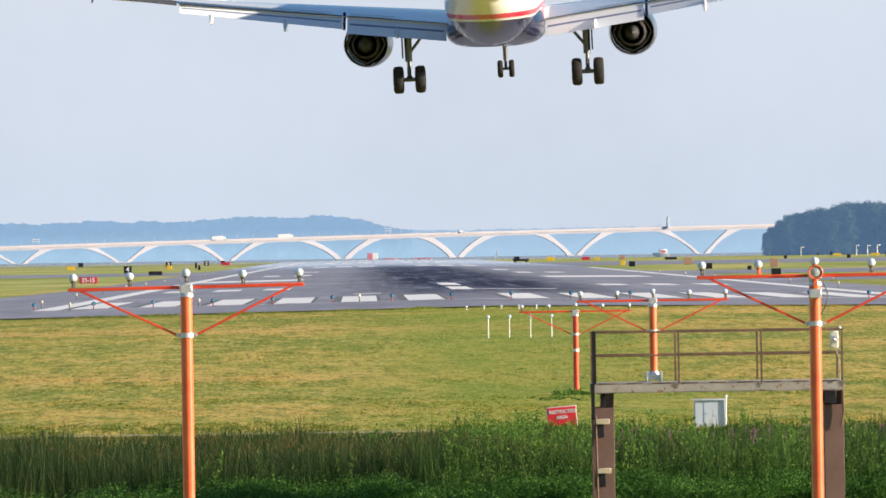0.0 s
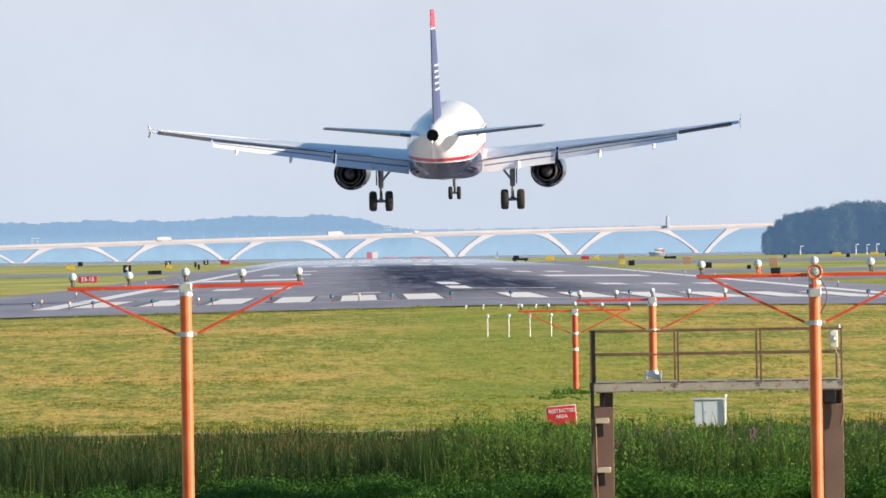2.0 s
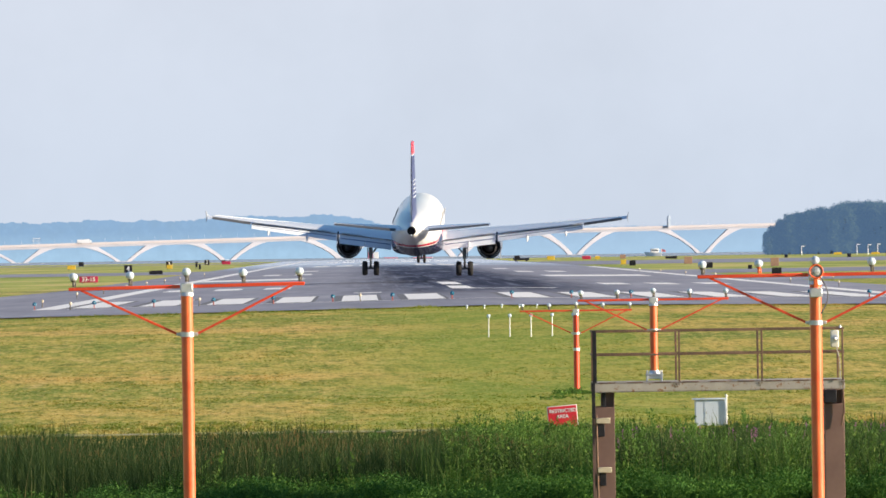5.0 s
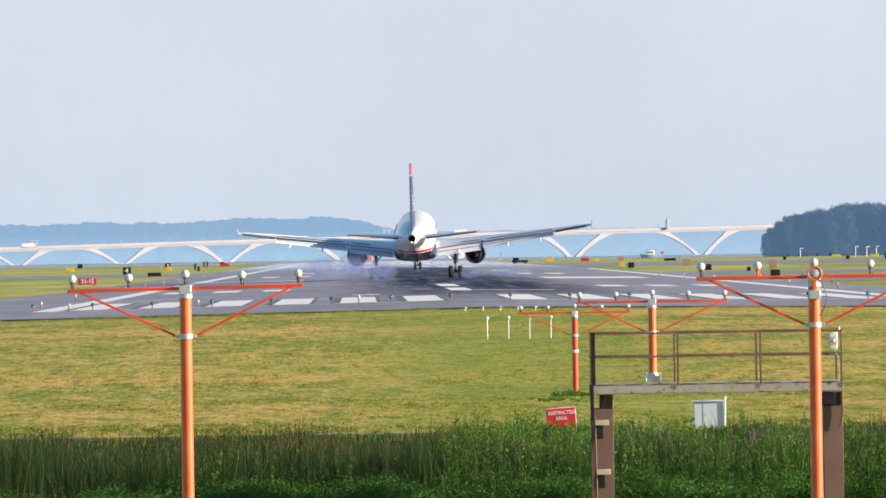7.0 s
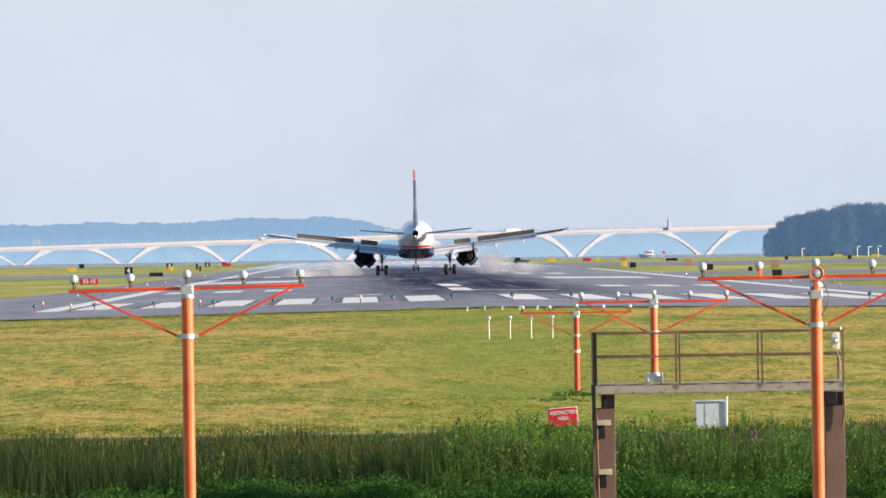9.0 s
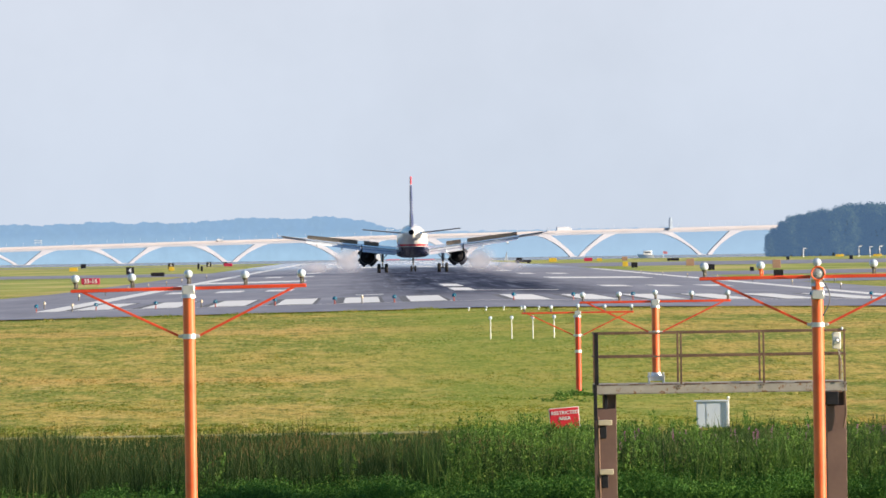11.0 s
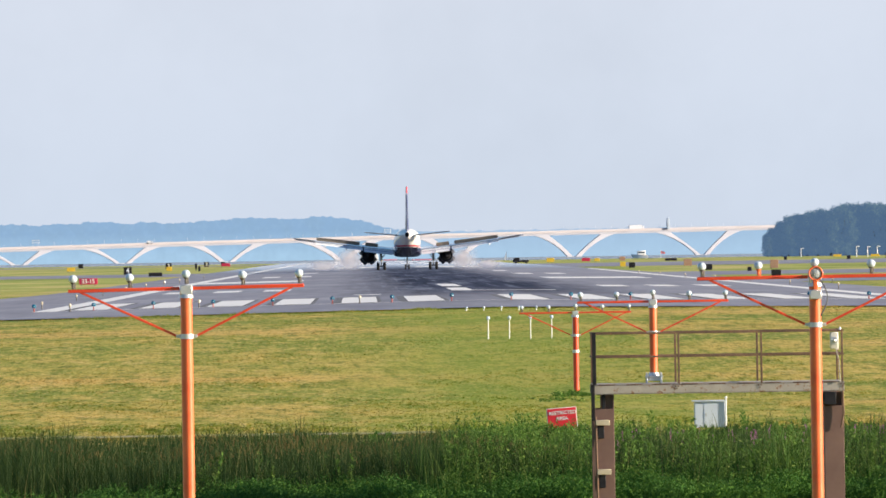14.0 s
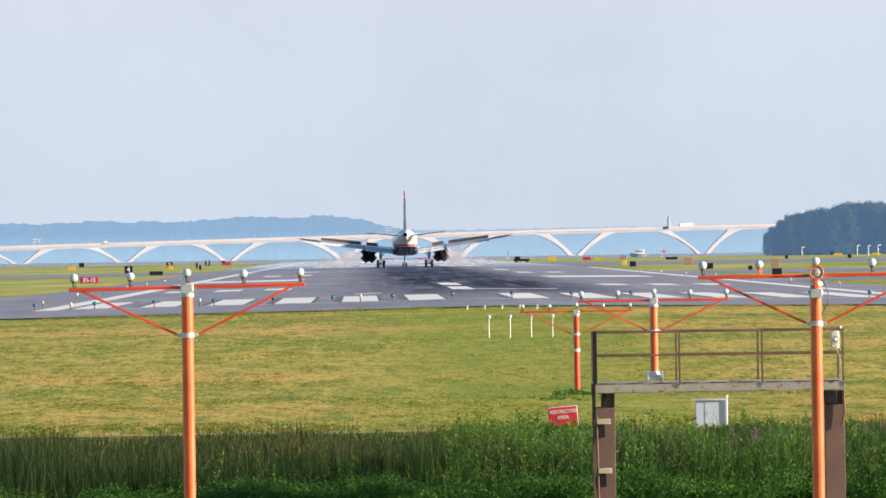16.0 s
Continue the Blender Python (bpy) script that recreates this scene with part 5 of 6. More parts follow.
def slab(bm, a0, a1, b0, b1, th):
    """A thin tapered panel between two edges, thick at the a edge."""
    up = Vector((0, 0, th / 2))
    loft(bm, [[Vector(a0) + up, Vector(a0) - up, Vector(b0) - up * 0.3, Vector(b0) + up * 0.3],
              [Vector(a1) + up, Vector(a1) - up, Vector(b1) - up * 0.3, Vector(b1) + up * 0.3]])


def build_wing(air, s):
    xs = [1.2, 3.0, 5.0, 6.4, 9.0, 12.0, 15.0, 16.9]
    bm = B()
    loft(bm, [foil(s * x, wing_front(x), wing_back(x) + 0.02, wing_z(x) + 0.02 * max(0, x - 12), 0.92 - 0.046 * x, 0.1) for x in xs])
    wing = part("wing", bm, WING_GREY, air, "swept light grey wing with flaps down")
    # flaps, each with a fore vane
    for xa, xb, chord, fall in ((2.1, 6.3, 1.15, 33), (6.5, 13.35, 0.82, 33)):
        d = radians(fall)
        ca, cb = chord, chord * (0.98 if xa < 3 else 0.6)
        bm = B()
        rings = []
        for x, c in ((xa, ca), (xb, cb)):
            y, z = wing_back(x) + 0.12, wing_z(x) - 0.16
            prof = [(0, 0.0), (0.08, 0.1), (0.3, 0.12), (0.7, 0.06), (1.0, 0.0), (0.7, -0.02), (0.3, -0.07), (0.08, -0.07)]
            rings.append([(s * x, y - u * c * math.cos(d) + h * math.sin(d) * 1.0, z - u * c * math.sin(d) + h * math.cos(d)) for u, h in prof])
        loft(bm, rings)
        f = part("flap", bm, WING_GREY, wing, "lowered grey flap")
        # the vane's shadow, laid on the flap as a thin blue-grey strip
        bm = B()
        rings = []
        for x, c in ((xa + 0.1, ca), (xb - 0.1, cb)):
            y, z = wing_back(x) + 0.12, wing_z(x) - 0.16
            rings.append([(s * x, y - u * c * math.cos(d) + h * math.sin(d), z - u * c * math.sin(d) + h * math.cos(d)) for u, h in ((0.44, 0.08), (0.44, 0.105), (0.54, 0.09), (0.54, 0.07))])
        loft(bm, rings)
        part("flap_shadow_strip", bm, FLAP_LINE, wing, "dark blue-grey strip painting the vane's shadow along the flap")
        # solid dark strip for the gap's shade, in the exhaust's sooty metal
        bm = B()
        slab(bm, (s * xa, wing_back(xa) + 0.12, wing_z(xa) - 0.05), (s * xb, wing_back(xb) + 0.12, wing_z(xb) - 0.05),
             (s * xa, wing_back(xa) - 0.02, wing_z(xa) - 0.075), (s * xb, wing_back(xb) - 0.02, wing_z(xb) - 0.075), 0.018)
        part("flap_gap_strip", bm, DARK_METAL, wing, "dark strip standing in for the shaded gap above the flap")
    # dark aileron colour stands in for the shadow at its hinge gap
    bm = B()
    slab(bm, (s * 13.45, wing_back(13.45) + 0.05, wing_z(13.45) + 0.02), (s * 16.5, wing_back(16.5) + 0.05, wing_z(16.5) + 0.08),
         (s * 13.45, wing_back(13.45) - 0.35, wing_z(13.45) - 0.1), (s * 16.5, wing_back(16.5) - 0.3, wing_z(16.5) - 0.02), 0.12)
    part("aileron", bm, EDGE_GREY, wing, "drooped aileron darkened for the shadowed hinge gap")
    # navy slab put in as the shade of the gap between the flaps
    bm = B()
    slab(bm, (s * 6.36, wing_back(6.4) + 0.3, wing_z(6.4) + 0.05), (s * 6.48, wing_back(6.4) + 0.3, wing_z(6.4) + 0.05),
         (s * 6.36, wing_back(6.4) - 0.7, wing_z(6.4) - 0.62), (s * 6.48, wing_back(6.4) - 0.7, wing_z(6.4) - 0.62), 0.1)
    part("flap_gap_fill", bm, NAVY, wing, "dark strip standing in for the shaded gap between the flaps")
    # flap track fairings
    for x, big in ((4.2, 0.9), (8.9, 1.0), (12.0, 0.85)):
        bm = B()
        rings = []
        for k, (u, r) in enumerate(((0, 0.04), (0.5, 0.17), (1.3, 0.2), (2.0, 0.16), (2.7, 0.03))):
            y = wing_back(x) + 1.25 - u * big
            z = wing_z(x) - 0.3 - 0.19 * u * big
            rings.append([(s * x + r * 0.62 * math.cos(i * math.pi / 6), y, z + r * 1.25 * math.sin(i * math.pi / 6)) for i in range(12)])
        loft(bm, rings)
        part("flap_track_fairing", bm, AIR_WHITE if x > 5 else WING_GREY, wing)
    # leading edge slats, forward and down
    for xa, xb in ((2.6, 5.0), (6.4, 11.4), (11.5, 16.4)):
        bm = B()
        slab(bm, (s * xa, wing_front(xa) + 0.02, wing_z(xa) + 0.1), (s * xb, wing_front(xb) + 0.02, wing_z(xb) + 0.1),
             (s * xa, wing_front(xa) + 0.42, wing_z(xa) - 0.2), (s * xb, wing_front(xb) + 0.35, wing_z(xb) - 0.15), 0.1)
        part("slat", bm, AIR_WHITE, wing)
    # wingtip fence
    bm = B()
    zt = wing_z(16.95) + 0.1
    yb = wing_back(16.9)
    loft(bm, [[(s * 16.93, yb + 1.3, zt), (s * 16.99, yb + 1.3, zt), (s * 16.99, yb - 0.1, zt), (s * 16.93, yb - 0.1, zt)],
              [(s * 17.02, yb + 0.5, zt + 0.42), (s * 17.05, yb + 0.5, zt + 0.42), (s * 17.05, yb - 0.2, zt + 0.42), (s * 17.02, yb - 0.2, zt + 0.42)]])
    loft(bm, [[(s * 16.93, yb + 1.3, zt - 0.001), (s * 16.99, yb + 1.3, zt - 0.001), (s * 16.99, yb - 0.1, zt - 0.001), (s * 16.93, yb - 0.1, zt - 0.001)],
              [(s * 17.0, yb + 0.5, zt - 0.4), (s * 17.03, yb + 0.5, zt - 0.4), (s * 17.03, yb - 0.1, zt - 0.4), (s * 17.0, yb - 0.1, zt - 0.4)]])
    part("wingtip_fence", bm, TIP_GREY, wing)
    # spoilers, hinged at their front edge
    for xa, xb, chord in ((4.3, 6.15, 0.72), (6.95, 8.52, 0.72), (8.53, 10.11, 0.7), (10.12, 11.69, 0.68), (11.7, 13.25, 0.65)):
        xm = (xa + xb) / 2
        hinge = Vector((s * xm, wing_back(xm) + 0.72, wing_z(xm) + 0.13))
        w = (xb - xa) / 2
        dy, dz = wing_back(xb) - wing_back(xa), wing_z(xb) - wing_z(xa)
        bm = B()
        slab(bm, (-w, -s * dy / 2, -s * dz / 2), (w, s * dy / 2, s * dz / 2), (-w, -s * dy / 2 - chord, -s * dz / 2 - 0.07), (w, s * dy / 2 - chord, s * dz / 2 - 0.07), 0.05)
        sp = part("spoiler", bm, SPOILER_BACK, wing, "spoiler panel with a brown-grey underside")
        sp.data.materials.append(WING_GREY)
        for f in sp.data.polygons:
            if f.normal.z > 0.5:
                f.material_index = 1
        SPOILERS.append((sp, hinge, Vector((2 * w, s * dy, s * dz)).normalized()))
    return wing


def build_engine(air, s):
    cx, cz = s * 5.72, 2.08
    bm = B()
    outer = [(0.95, 7.1), (1.02, 6.7), (1.06, 5.9), (1.05, 5.0), (1.02, 4.0), (0.96, 3.0), (0.945, 2.85)]
    inner = [(0.91, 2.85), (0.89, 3.2), (0.91, 4.2), (0.91, 5.8), (0.9, 6.8), (0.94, 7.1)]
    turned_open(bm, outer + inner, (cx, 0, cz))
    eng = part("engine_nacelle", bm, NACELLE, air, "dark engine nacelle hung below the wing")
    bm = B()
    turned(bm, [(0.02, 4.6), (0.9, 4.55), (0.9, 4.45), (0.02, 4.4)], (cx, 0, cz), "Y", 30)
    part("fan_face", bm, BLACK, eng)
    bm = B()
    turned_open(bm, [(0.74, 4.4), (0.7, 3.4), (0.53, 2.35), (0.5, 2.35), (0.6, 3.2), (0.62, 4.3), (0.74, 4.4)], (cx, 0, cz))
    part("core_nozzle", bm, NOZZLE, eng, "heat-stained core nozzle")
    bm = B()
    turned(bm, [(0.5, 4.2), (0.42, 3.0), (0.3, 2.35), (0.1, 1.9), (0.02, 1.8)], (cx, 0, cz), "Y", 26)
    part("exhaust_plug", bm, DARK_METAL, eng)
    bm = B()
    loft(bm, [[(cx - 0.17, 6.4, cz + 1.0), (cx + 0.17, 6.4, cz + 1.0), (cx + 0.14, 1.6, cz + 0.75), (cx - 0.14, 1.6, cz + 0.75)],
              [(cx - 0.15, 5.2, wing_z(5.72) + 0.05), (cx + 0.15, 5.2, wing_z(5.72) + 0.05), (cx + 0.1, 0.4, wing_z(5.72) - 0.2), (cx - 0.1, 0.4, wing_z(5.72) - 0.2)]])
    part("pylon", bm, WING_GREY, eng)
    bm = B()
    slab(bm, (cx + s * -0.98, 5.6, cz + 0.55), (cx + s * -0.98, 4.6, cz + 0.55), (cx + s * -1.45, 5.1, cz + 0.85), (cx + s * -1.45, 4.6, cz + 0.85), 0.03)
    part("strake", bm, WING_GREY, eng)
    # four pivoting reverser doors
    for k in range(4):
        a = radians(45 + 90 * k)
        out = Vector((math.cos(a), 0, math.sin(a)))
        side = Vector((-math.sin(a), 0, math.cos(a)))
        bm = B()
        rings = []
        for u in (-0.62, -0.2, 0.2, 0.62):
            bow = 0.16 * (1 - (u / 0.62) ** 2)
            w = u
            rings.append([(w, 0.55, bow - 0.1), (w, -0.55, bow - 0.2), (w, -0.55, bow - 0.27), (w, 0.55, bow - 0.19)])
        loft(bm, rings)
        d = part("reverser_door", bm, NACELLE, eng, "pivoting thrust reverser door")
        # local x along the rim, y forward, z outward
        base = Matrix((side, (0, 1, 0), -side.cross(Vector((0, 1, 0))))).transposed()
        if base.determinant() < 0:
            base = Matrix((-side, (0, 1, 0), out)).transposed()
        m = Matrix.Translation(Vector((cx, 3.55, cz)) + out * 0.8) @ base.to_4x4()
        DOORS.append((d, m))
    return eng


def turned_open(bm, profile, centre, seg=34):
    c = Vector(centre)
    loft(bm, [[c + Vector((r * math.cos(2 * math.pi * i / seg), y, r * math.sin(2 * math.pi * i / seg))) for i in range(seg)] for r, y in profile], cap=False)


NACELLE = surface("dark_blue_nacelle_paint", (0.03, 0.035, 0.06), (0.06, 0.065, 0.09), 1.2, 0.28, fine=10, bump=0.02, coat=0.4)


def tyre_on(parent, x, y, z, r, w):
    bm = B()
    h = w / 2
    turned(bm, [(r * 0.52, -h * 0.75), (r * 0.8, -h), (r * 0.93, -h * 0.86), (r * 0.99, -h * 0.5), (r, 0), (r * 0.99, h * 0.5), (r * 0.93, h * 0.86), (r * 0.8, h), (r * 0.52, h * 0.75)], (x, y, z), "X", 30)
    ty = part("tyre", bm, TYRE, parent)
    bm = B()
    turned(bm, [(r * 0.1, -h * 0.9), (r * 0.3, -h * 0.85), (r * 0.5, -h * 0.78), (r * 0.5, h * 0.78), (r * 0.3, h * 0.85), (r * 0.1, h * 0.9)], (x, y, z), "X", 20)
    part("rim", bm, STRUT, parent)
    return ty


def build_gear(air):
    for s in (-1, 1):
        x = s * 3.8
        bm = B()
        tube(bm, (x, 0.1, 3.1), (x, 0.02, 1.35), 0.17, 0.15, 16)
        tube(bm, (x, 0, 0.585), (x, 0.02, 0.75), 0.13, 0.12, 14)
        g = part("main_gear_leg", bm, STRUT, air, "main landing gear leg")
        bm = B()
        tube(bm, (x, 0.02, 0.7), (x, 0.02, 1.4), 0.085, seg=14)
        part("piston", bm, CHROME, g)
        bm = B()
        tube(bm, (x - 0.62, 0, 0.585), (x + 0.62, 0, 0.585), 0.09, seg=12)
        part("axle", bm, STRUT, g)
        bm = B()
        tube(bm, (x - s * 0.08, 0.05, 1.75), (x - s * 1.05, 0.3, 2.95), 0.065, seg=10)
        part("side_brace", bm, STRUT, g)
        bm = B()
        for a, b_ in (((x, -0.14, 1.4), (x, -0.42, 1.05)), ((x, -0.42, 1.05), (x, -0.12, 0.65))):
            tube(bm, a, b_, 0.05, seg=8)
        part("torque_link", bm, STRUT, g)
        bm = B()
        block(bm, (x + s * 0.24, 0.05, 2.25), (0.06, 0.75, 1.5), bevel=0.02)
        part("gear_door", bm, NAVY, g, "dark leg door")
        for d in (-0.465, 0.465):
            tyre_on(g, x + d, 0, 0.585, 0.585, 0.43)
    bm = B()
    tube(bm, (0, 11.0, 2.4), (0, 11.05, 0.9), 0.12, 0.1, 14)
    tube(bm, (-0.34, 11.04, 0.5), (0.34, 11.04, 0.5), 0.06, seg=10)
    tube(bm, (0, 11.04, 0.5), (0, 11.05, 0.95), 0.065, seg=10)
    tube(bm, (0, 11.1, 1.4), (0, 12.2, 2.0), 0.05, seg=8)
    g = part("nose_gear_leg", bm, STRUT, air, "nose landing gear leg")
    for d in (-0.25, 0.25):
        tyre_on(g, d, 11.04, 0.5, 0.385, 0.23)
    for s in (-1, 1):
        bm = B()
        block(bm, (s * 0.42, 11.2, 1.75), (0.03, 1.3, 0.45), bevel=0.01)
        part("nose_gear_door", bm, NAVY, g)


def build_airliner():
    air = thing("airliner", pose(0, 346, 9.3), "twin-engine airliner, white with a navy belly and fin, wheels down", "airliner")
    bm = B()
    st = [(16.1, 3.45, 0.1, 0.1), (15.7, 3.5, 0.55, 0.6), (14.8, 3.65, 1.05, 1.2), (13.5, 3.82, 1.5, 1.65), (11.8, 3.94, 1.83, 1.92), (9.5, 4.0, 1.96, 2.02), (-5.0, 4.0, 1.96, 2.02),
          (-7.5, 4.1, 1.92, 1.93), (-10.0, 4.32, 1.7, 1.66), (-12.5, 4.58, 1.35, 1.28), (-14.5, 4.78, 0.98, 0.95), (-16.0, 4.9, 0.66, 0.66), (-17.0, 4.98, 0.42, 0.43), (-17.35, 5.0, 0.34, 0.35)]
    loft(bm, [oval(y, z, rx, rz) for y, z, rx, rz in st])
    fus = part("fuselage", bm, LIVERY, air, "white fuselage with a red line and navy belly")
    bm = B()
    loft(bm, [oval(y, z, rx, rz, 32, 3.2) for y, z, rx, rz in ((8.6, 2.8, 1.2, 0.5), (7.2, 2.68, 1.9, 0.72), (4.0, 2.66, 2.08, 0.8), (-1.5, 2.66, 2.08, 0.8), (-4.2, 2.72, 1.88, 0.7), (-6.2, 2.9, 1.2, 0.5))])
    part("belly_fairing", bm, NAVY, air, "flat navy belly fairing")
    bm = B()
    turned_open(bm, [(0.35, -17.33), (0.33, -17.62), (0.29, -17.64), (0.28, -17.4)], (0, 0, 5.0))
    part("tail_exhaust", bm, TYRE, fus, "dark exhaust at the tail cone")
    bm = B()
    turned(bm, [(0.3, -17.42), (0.29, -17.38), (0.02, -17.36)], (0, 0, 5.0), "Y", 20)
    part("exhaust_back", bm, BLACK, fus)
    bm = B()
    ball(bm, (0, -17.6, 4.68), 0.035, 10, 8)
    part("tail_light", bm, glowing("white_tail_light", (1, 0.97, 0.9), 12.0), fus, "small white tail light")
    # cabin windows
    for s in (-1, 1):
        for k in range(29):
            if k in (17, 18):
                continue
            y = 11.6 - 0.533 * k
            bm = B()
            block(bm, (s * 1.925, y, 4.5), (0.03, 0.23, 0.34), bevel=0.012)
            part("cabin_window", bm, STRUT, fus)
    # fin
    def fin_ring(z, front, back, th):
        return [(-th * 0.2, front, z), (-th, front - 0.3 * (front - back), z), (-th * 0.55, front - 0.72 * (front - back), z), (-0.02, back, z), (0.02, back, z), (th * 0.55, front - 0.72 * (front - back), z), (th, front - 0.3 * (front - back), z), (th * 0.2, front, z)]

    def fin_at(z):
        u = (z - 5.6) / 6.4
        return fin_ring(z, -9.6 - 5.1 * u, -15.9 - 1.8 * u, 0.27 - 0.15 * u)
    for z0, z1, mt, lb in ((5.3, 10.85, FIN_BLUE, "dark blue tail fin"), (10.98, 11.93, RED_PAINT, "red fin tip")):
        bm = B()
        loft(bm, [fin_at(z0), fin_at((z0 + z1) / 2), fin_at(z1)])
        part("fin" if z0 < 6 else "fin_tip", bm, mt, air, lb)
    bm = B()
    loft(bm, [fin_at(10.852), fin_at(10.978)])
    part("fin_band", bm, AIR_WHITE, air, "thin white band")
    for k in range(5):
        z = 7.4 + 0.34 * k
        for s in (-1, 1):
            bm = B()
            r0, r1 = fin_at(z), fin_at(z + 0.13)
            rr = []
            for r in (r0, r1):
                a, b_, c = (r[5], r[6], r[4]) if s > 0 else (r[2], r[1], r[3])
                pts = [Vector(b_), Vector(a), Vector(c) + Vector((0, 0.3, 0))]
                off = Vector((s * 0.006, 0, 0))
                rr.append([p + off for p in pts] + [p - off * 0.5 for p in reversed(pts)])
            loft(bm, rr)
            part("fin_stripe", bm, AIR_WHITE, air, "white stripe of the fin emblem")
    # tailplane
    for s in (-1, 1):
        bm = B()
        loft(bm, [foil(s * x, yf, yb, z, t, 0.02) for x, yf, yb, z, t in ((0.6, -11.9, -15.6, 4.92, 0.36), (1.3, -12.3, -15.65, 4.95, 0.34), (6.19, -15.1, -16.5, 5.44, 0.12))])
        part("tailplane", bm, AIR_WHITE, air, "horizontal tailplane")
        bm = B()
        slab(bm, (s * 1.3, -15.6, 4.96), (s * 6.0, -16.35, 5.42), (s * 1.3, -16.5, 4.9), (s * 6.1, -16.85, 5.41), 0.14)
        part("elevator", bm, EDGE_GREY, air, "dark elevator edge")
    # aerials
    bm = B()
    slab(bm, (-0.02, 2.0, 5.95), (0.02, 1.6, 5.95), (-0.02, 1.8, 6.4), (0.02, 1.5, 6.4), 0.05)
    part("aerial", bm, AIR_WHITE, fus)
    for s in (-1, 1):
        build_wing(air, s)
        build_engine(air, s)
    build_gear(air)
    return air


# ---- tyre smoke of the touchdown ----
SMOKE = []


def smoke_mat(name, colour, density):
    """Soft haze that thins out to nothing at a puff's rim."""
    m, n, links, b = nodes_of(name)
    b.inputs["Base Color"].default_value = (*colour, 1)
    b.inputs["Roughness"].default_value = 1.0
    b.inputs["Specular IOR Level"].default_value = 0.0
    co = object_coord(n, links, (1, 0, 1.15))
    ln = n.new("ShaderNodeVectorMath")
    ln.operation = "LENGTH"
    links.new(co, ln.inputs[0])
    wisp = n.new("ShaderNodeMath")
    wisp.operation = "MULTIPLY_ADD"
    links.new(noise_node(n, links, 2.2, 5.0, object_coord(n, links), 0.6), wisp.inputs[0])
    wisp.inputs[1].default_value = 0.5
    links.new(ln.outputs["Value"], wisp.inputs[2])
    thin = n.new("ShaderNodeMapRange")
    thin.interpolation_type = "SMOOTHSTEP"
    for key, v in (("From Min", 0.25), ("From Max", 1.12), ("To Min", density), ("To Max", 0.0)):
        thin.inputs[key].default_value = v
    links.new(wisp.outputs[0], thin.inputs["Value"])
    # light passes through the haze as well as off it
    tr = n.new("ShaderNodeBsdfTranslucent")
    tr.inputs["Color"].default_value = (*colour, 1)
    lit = n.new("ShaderNodeMixShader")
    lit.inputs[0].default_value = 0.5
    links.new(b.outputs[0], lit.inputs[1])
    links.new(tr.outputs[0], lit.inputs[2])
    clear = n.new("ShaderNodeBsdfTransparent")
    veil = n.new("ShaderNodeMixShader")
    links.new(thin.outputs[0], veil.inputs[0])
    links.new(clear.outputs[0], veil.inputs[1])
    links.new(lit.outputs[0], veil.inputs[2])
    links.new(veil.outputs[0], n["Material Output"].inputs["Surface"])
    return m


SPRAY = []


def build_smoke():
    """Puffs of tyre smoke where the wheels touch, and dust blown forward by the reversers."""
    m = smoke_mat("thin_tyre_smoke", (0.5, 0.58, 0.95), 0.42)
    rng = random.Random(8)
    shapes = []
    for k in range(4):
        bm = bmesh.new()
        bmesh.ops.create_icosphere(bm, subdivisions=4, radius=1.0)
        for v in bm.verts:
            v.co *= 1 + 0.12 * noise.noise(v.co * 1.3 + Vector((k * 7.1, 0, 0)))
        me = bpy.data.meshes.new("smoke_puff")
        bm.to_mesh(me)
        bm.free()
        me.polygons.foreach_set("use_smooth", [True] * len(me.polygons))
        me.materials.append(m)
        shapes.append(me)
    for i, (x, z, w, h) in enumerate(((-3.9, 0.8, 2.0, 1.6), (-6.3, 1.2, 2.6, 2.1), (-9.2, 1.2, 2.8, 1.9), (4.6, 0.4, 1.8, 0.8), (8.0, 0.5, 2.8, 0.9))):
        ob = new("smoke_puff", shapes[i % 4])
        ob.scale = (w, 1.4, h)
        tagged(ob, "thin bluish-white puff of tyre smoke over the runway", "smoke", "puffs of tyre smoke")
        y = 715 + 11 * (i % 5) + 3 * rng.random()
        SMOKE.append((ob, Vector((x, y, z)), 5.6 + (y - 715) / 120, 0.0, 0.4 + 0.6 * rng.random()))
    dust = smoke_mat("pale_reverser_dust", (0.95, 0.88, 0.88), 0.6)
    copies = []
    for me in shapes:
        me = me.copy()
        me.materials.clear()
        me.materials.append(dust)
        copies.append(me)
    for i, (x, ahead, z, w, h) in enumerate(((-8.4, 25, 1.6, 3.4, 3.1), (-12.4, 29, 0.7, 3.4, 1.5), (8.4, 14, 1.5, 3.0, 2.8), (12.2, 17, 0.6, 3.2, 1.3))):
        ob = new("dust_puff", copies[i % 4])
        ob.scale = (w, 1.4, h)
        tagged(ob, "thin pale puff of dust blown up by the engines", "dust", "puffs of dust before the engines")
        SPRAY.append((ob, Vector((x, ahead, z)), 8.1 + 0.5 * rng.random(), rng.random()))


build_smoke()
AIRLINER = build_airliner()


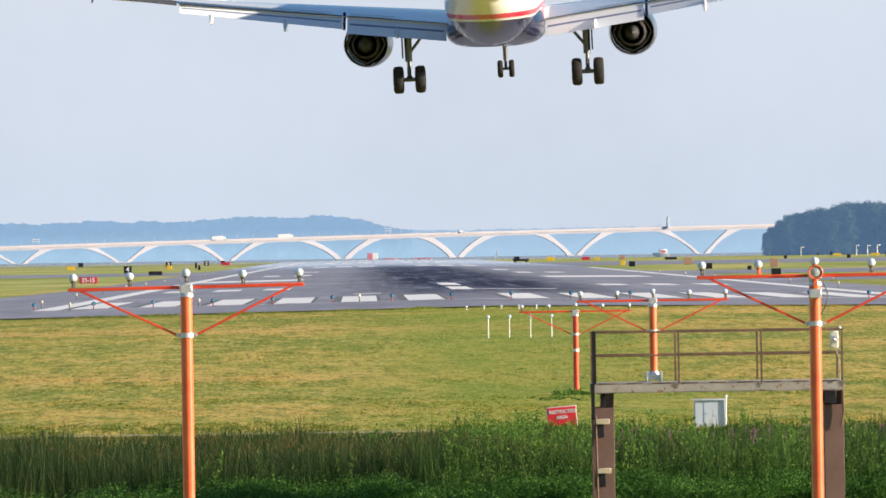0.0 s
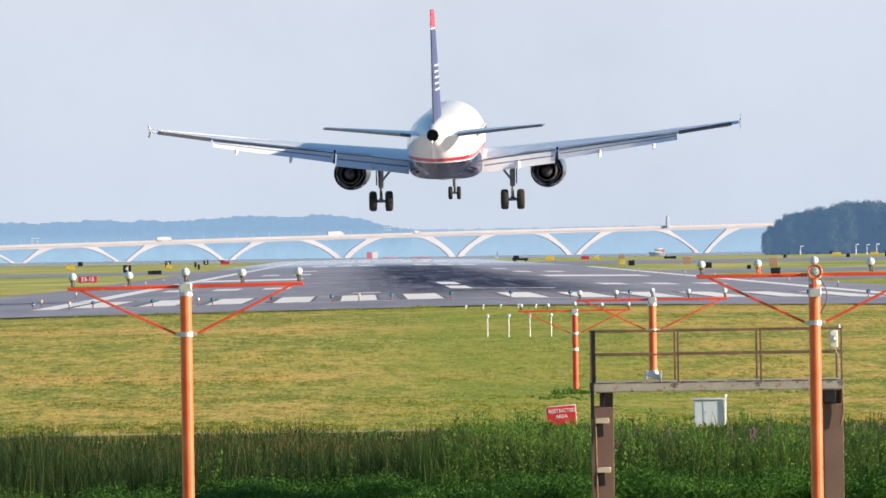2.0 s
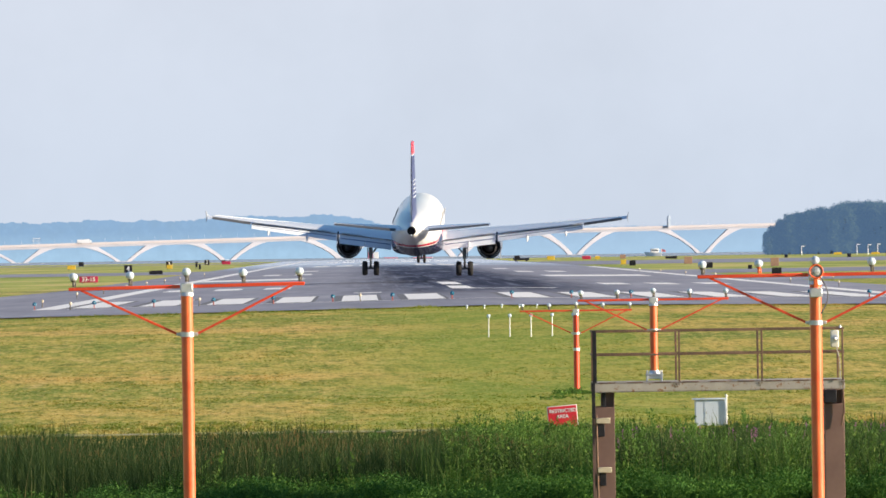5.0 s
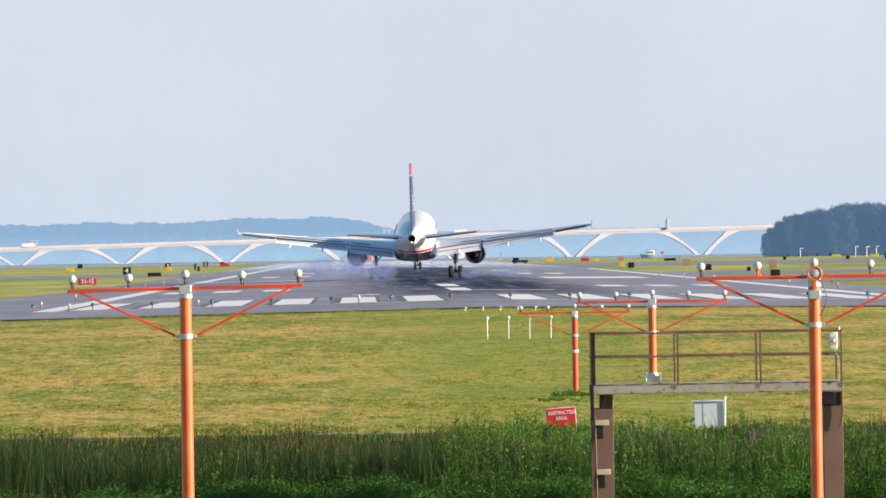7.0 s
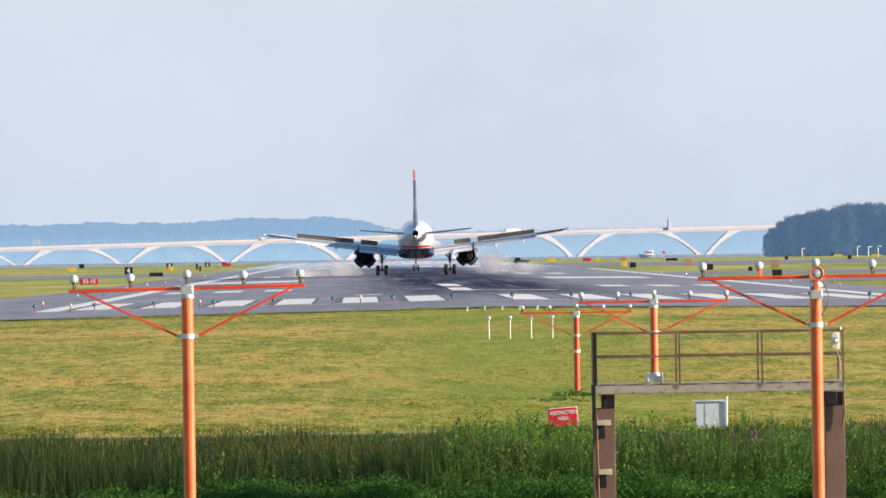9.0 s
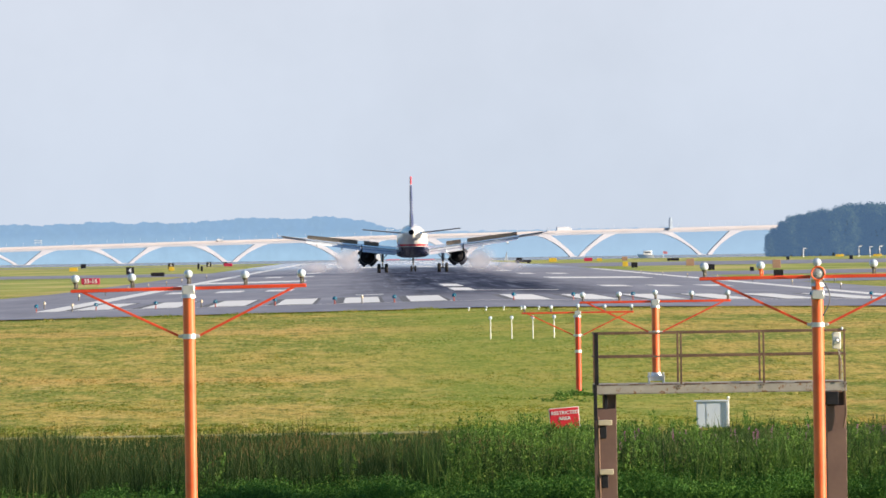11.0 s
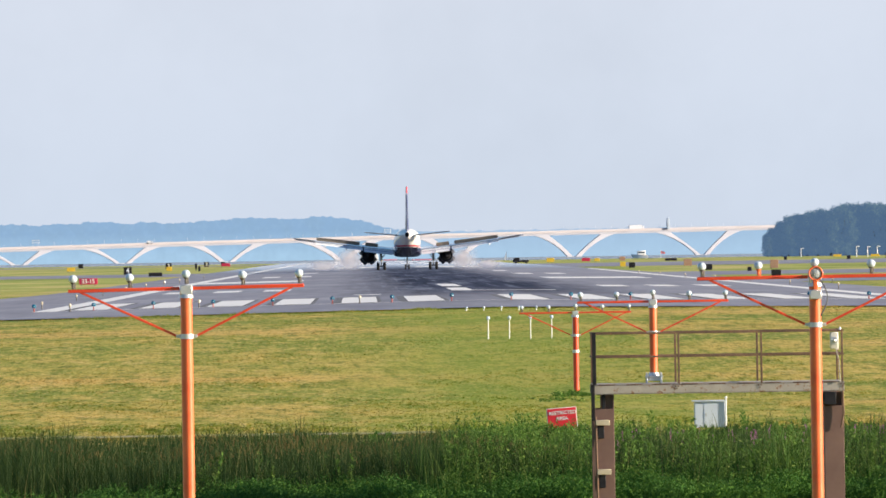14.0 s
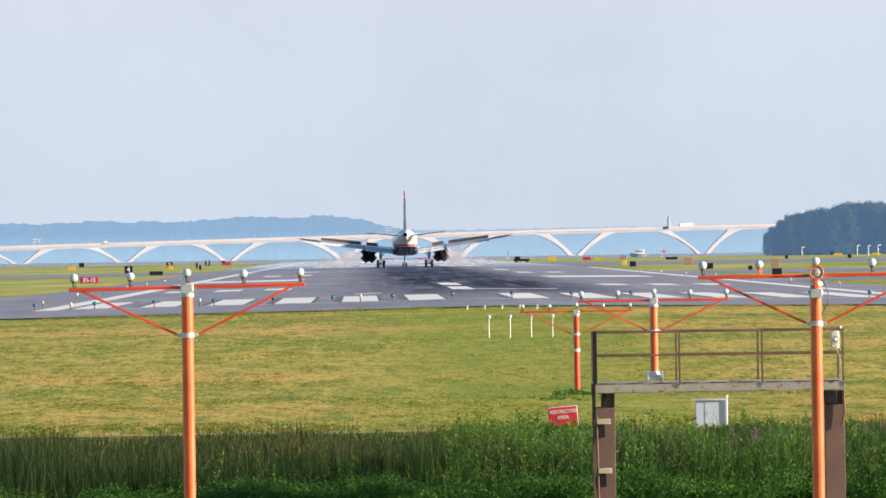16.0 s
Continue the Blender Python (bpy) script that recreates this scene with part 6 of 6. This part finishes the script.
# ---- what moves ----
# seconds; place on the runway; pitch, roll and heading
FLIGHT = [
    (0.0, -0.11, 346.28, 9.34, 3.19, -1.80, -2.76),
    (0.5, -0.42, 377.18, 8.06, 2.79, -0.00, -3.10),
    (1.0, -0.61, 407.72, 6.94, 2.57, -0.47, -3.32),
    (1.5, -0.84, 438.57, 5.90, 2.51, -0.76, -3.20),
    (2.0, -1.05, 469.46, 4.78, 2.99, -0.01, -3.02),
    (2.5, -1.25, 500.71, 3.74, 3.74, 0.25, -2.79),
    (3.0, -1.59, 532.42, 2.80, 4.39, 1.42, -2.62),
    (3.5, -1.76, 564.06, 2.09, 4.67, 2.60, -2.35),
    (4.0, -1.86, 595.44, 1.51, 4.56, 2.04, -2.21),
    (5.0, -1.55, 658.30, 0.45, 4.60, 1.00, -2.00),
    (5.6, -1.33, 695.70, 0.02, 4.55, 0.30, -1.90),
    (6.5, -0.97, 751.47, -0.05, 4.29, -0.16, -1.68),
    (7.0, -0.70, 782.45, -0.05, 3.81, -0.57, -1.38),
    (7.5, -0.48, 813.76, -0.05, 3.33, -0.10, -0.81),
    (8.0, -0.21, 845.36, -0.05, 2.91, -0.30, -0.45),
    (8.5, -0.08, 876.96, -0.05, 2.21, -0.42, -0.30),
    (9.0, 0.01, 908.15, -0.05, 1.29, -0.24, -0.42),
    (11.5, 0.31, 1056.12, -0.05, -0.14, -0.08, -0.72),
    (12.5, 0.62, 1111.58, -0.05, -0.20, -0.10, -0.22),
    (13.5, 0.68, 1164.25, -0.05, -0.25, -0.04, -0.29),
    (15.0, 0.89, 1239.33, -0.05, -0.37, 0.12, -0.06),
    (16.0, 0.83, 1287.96, -0.05, -0.31, -0.08, -0.01)]

def motions():
    walk(AIRLINER, [(t, pose(x, y, z, a, b, c)) for t, x, y, z, a, b, c in FLIGHT])
    lift = [(0.0, 0), (6.2, 0), (6.6, 5), (7.0, 14), (7.5, 22), (8.0, 32), (8.4, 46), (9.0, 50), (16.0, 50)]
    for ob, hinge, axis in SPOILERS:
        walk(ob, [(t, Matrix.Translation(hinge) @ Matrix.Rotation(radians(-a), 4, axis)) for t, a in lift])
    swing = [(0.0, 0), (7.7, 0), (8.1, 28), (8.5, 58), (16.0, 62)]
    for ob, m in DOORS:
        walk(ob, [(t, m @ pose(0, 0, 0, a, 0, 0)) for t, a in swing])
    for ob, place, start, turn, pace in SMOKE:
        under = Vector((place.x, place.y, -2.5))
        drift = Vector((-0.35 * pace, 0.6, 0.03))
        rows = [(0.0, under), (start, under), (start + 0.35, place), (7.7, place + drift * 2), (8.6 + 0.4 * pace, Vector((place.x - 1.2, place.y, -0.9)))]
        rows += [(9.6, Vector((place.x - 5, place.y, -2.5))), (16.0, Vector((place.x - 5, place.y, -2.5)))]
        walk(ob, [(t, Matrix.Translation(p) @ pose(0, 0, 0, 0, 0, turn)) for t, p in rows])
    for ob, place, start, phase in SPRAY:
        rows = []
        for t, x, y, *_ in FLIGHT:
            grown = max(0.0, min(1.0, (t - start) / 0.9))
            sway = 0.25 * math.sin(2.1 * t + 6.28 * phase) * grown
            rows.append((t, pose(x + place.x + sway, y + place.y, place.z * grown - 4.0 * (1 - grown))))
        walk(ob, rows)
    walk(SAIL_BOAT, [(0.0, pose(43.6, 2950, -1.3)), (16.0, pose(47.5, 2950, -1.3))])
    walk(MOTOR_BOAT, [(0.0, pose(116, 3300, -1.3)), (8.0, pose(110.6, 3300, -1.3)), (16.0, pose(106.3, 3300, -1.3))])
    for truck, x0, speed in ((TRUCK_A, -84.0, -14.6), (TRUCK_B, -47.5, 13.9), (TRUCK_C, 49.5, -12.2)):
        rows = []
        for k in range(9):
            x = x0 + speed * 2.0 * k
            slope = math.degrees(math.atan((deck_z(x + 5) - deck_z(x - 5)) / 10))
            rows.append((2.0 * k, pose(x, BRIDGE_Y + 0.287 * x - 2.5 - (0 if speed > 0 else 0.6), deck_z(x) + 0.93, 0, -slope, BRIDGE_TURN)))
        walk(truck, rows)


motions()
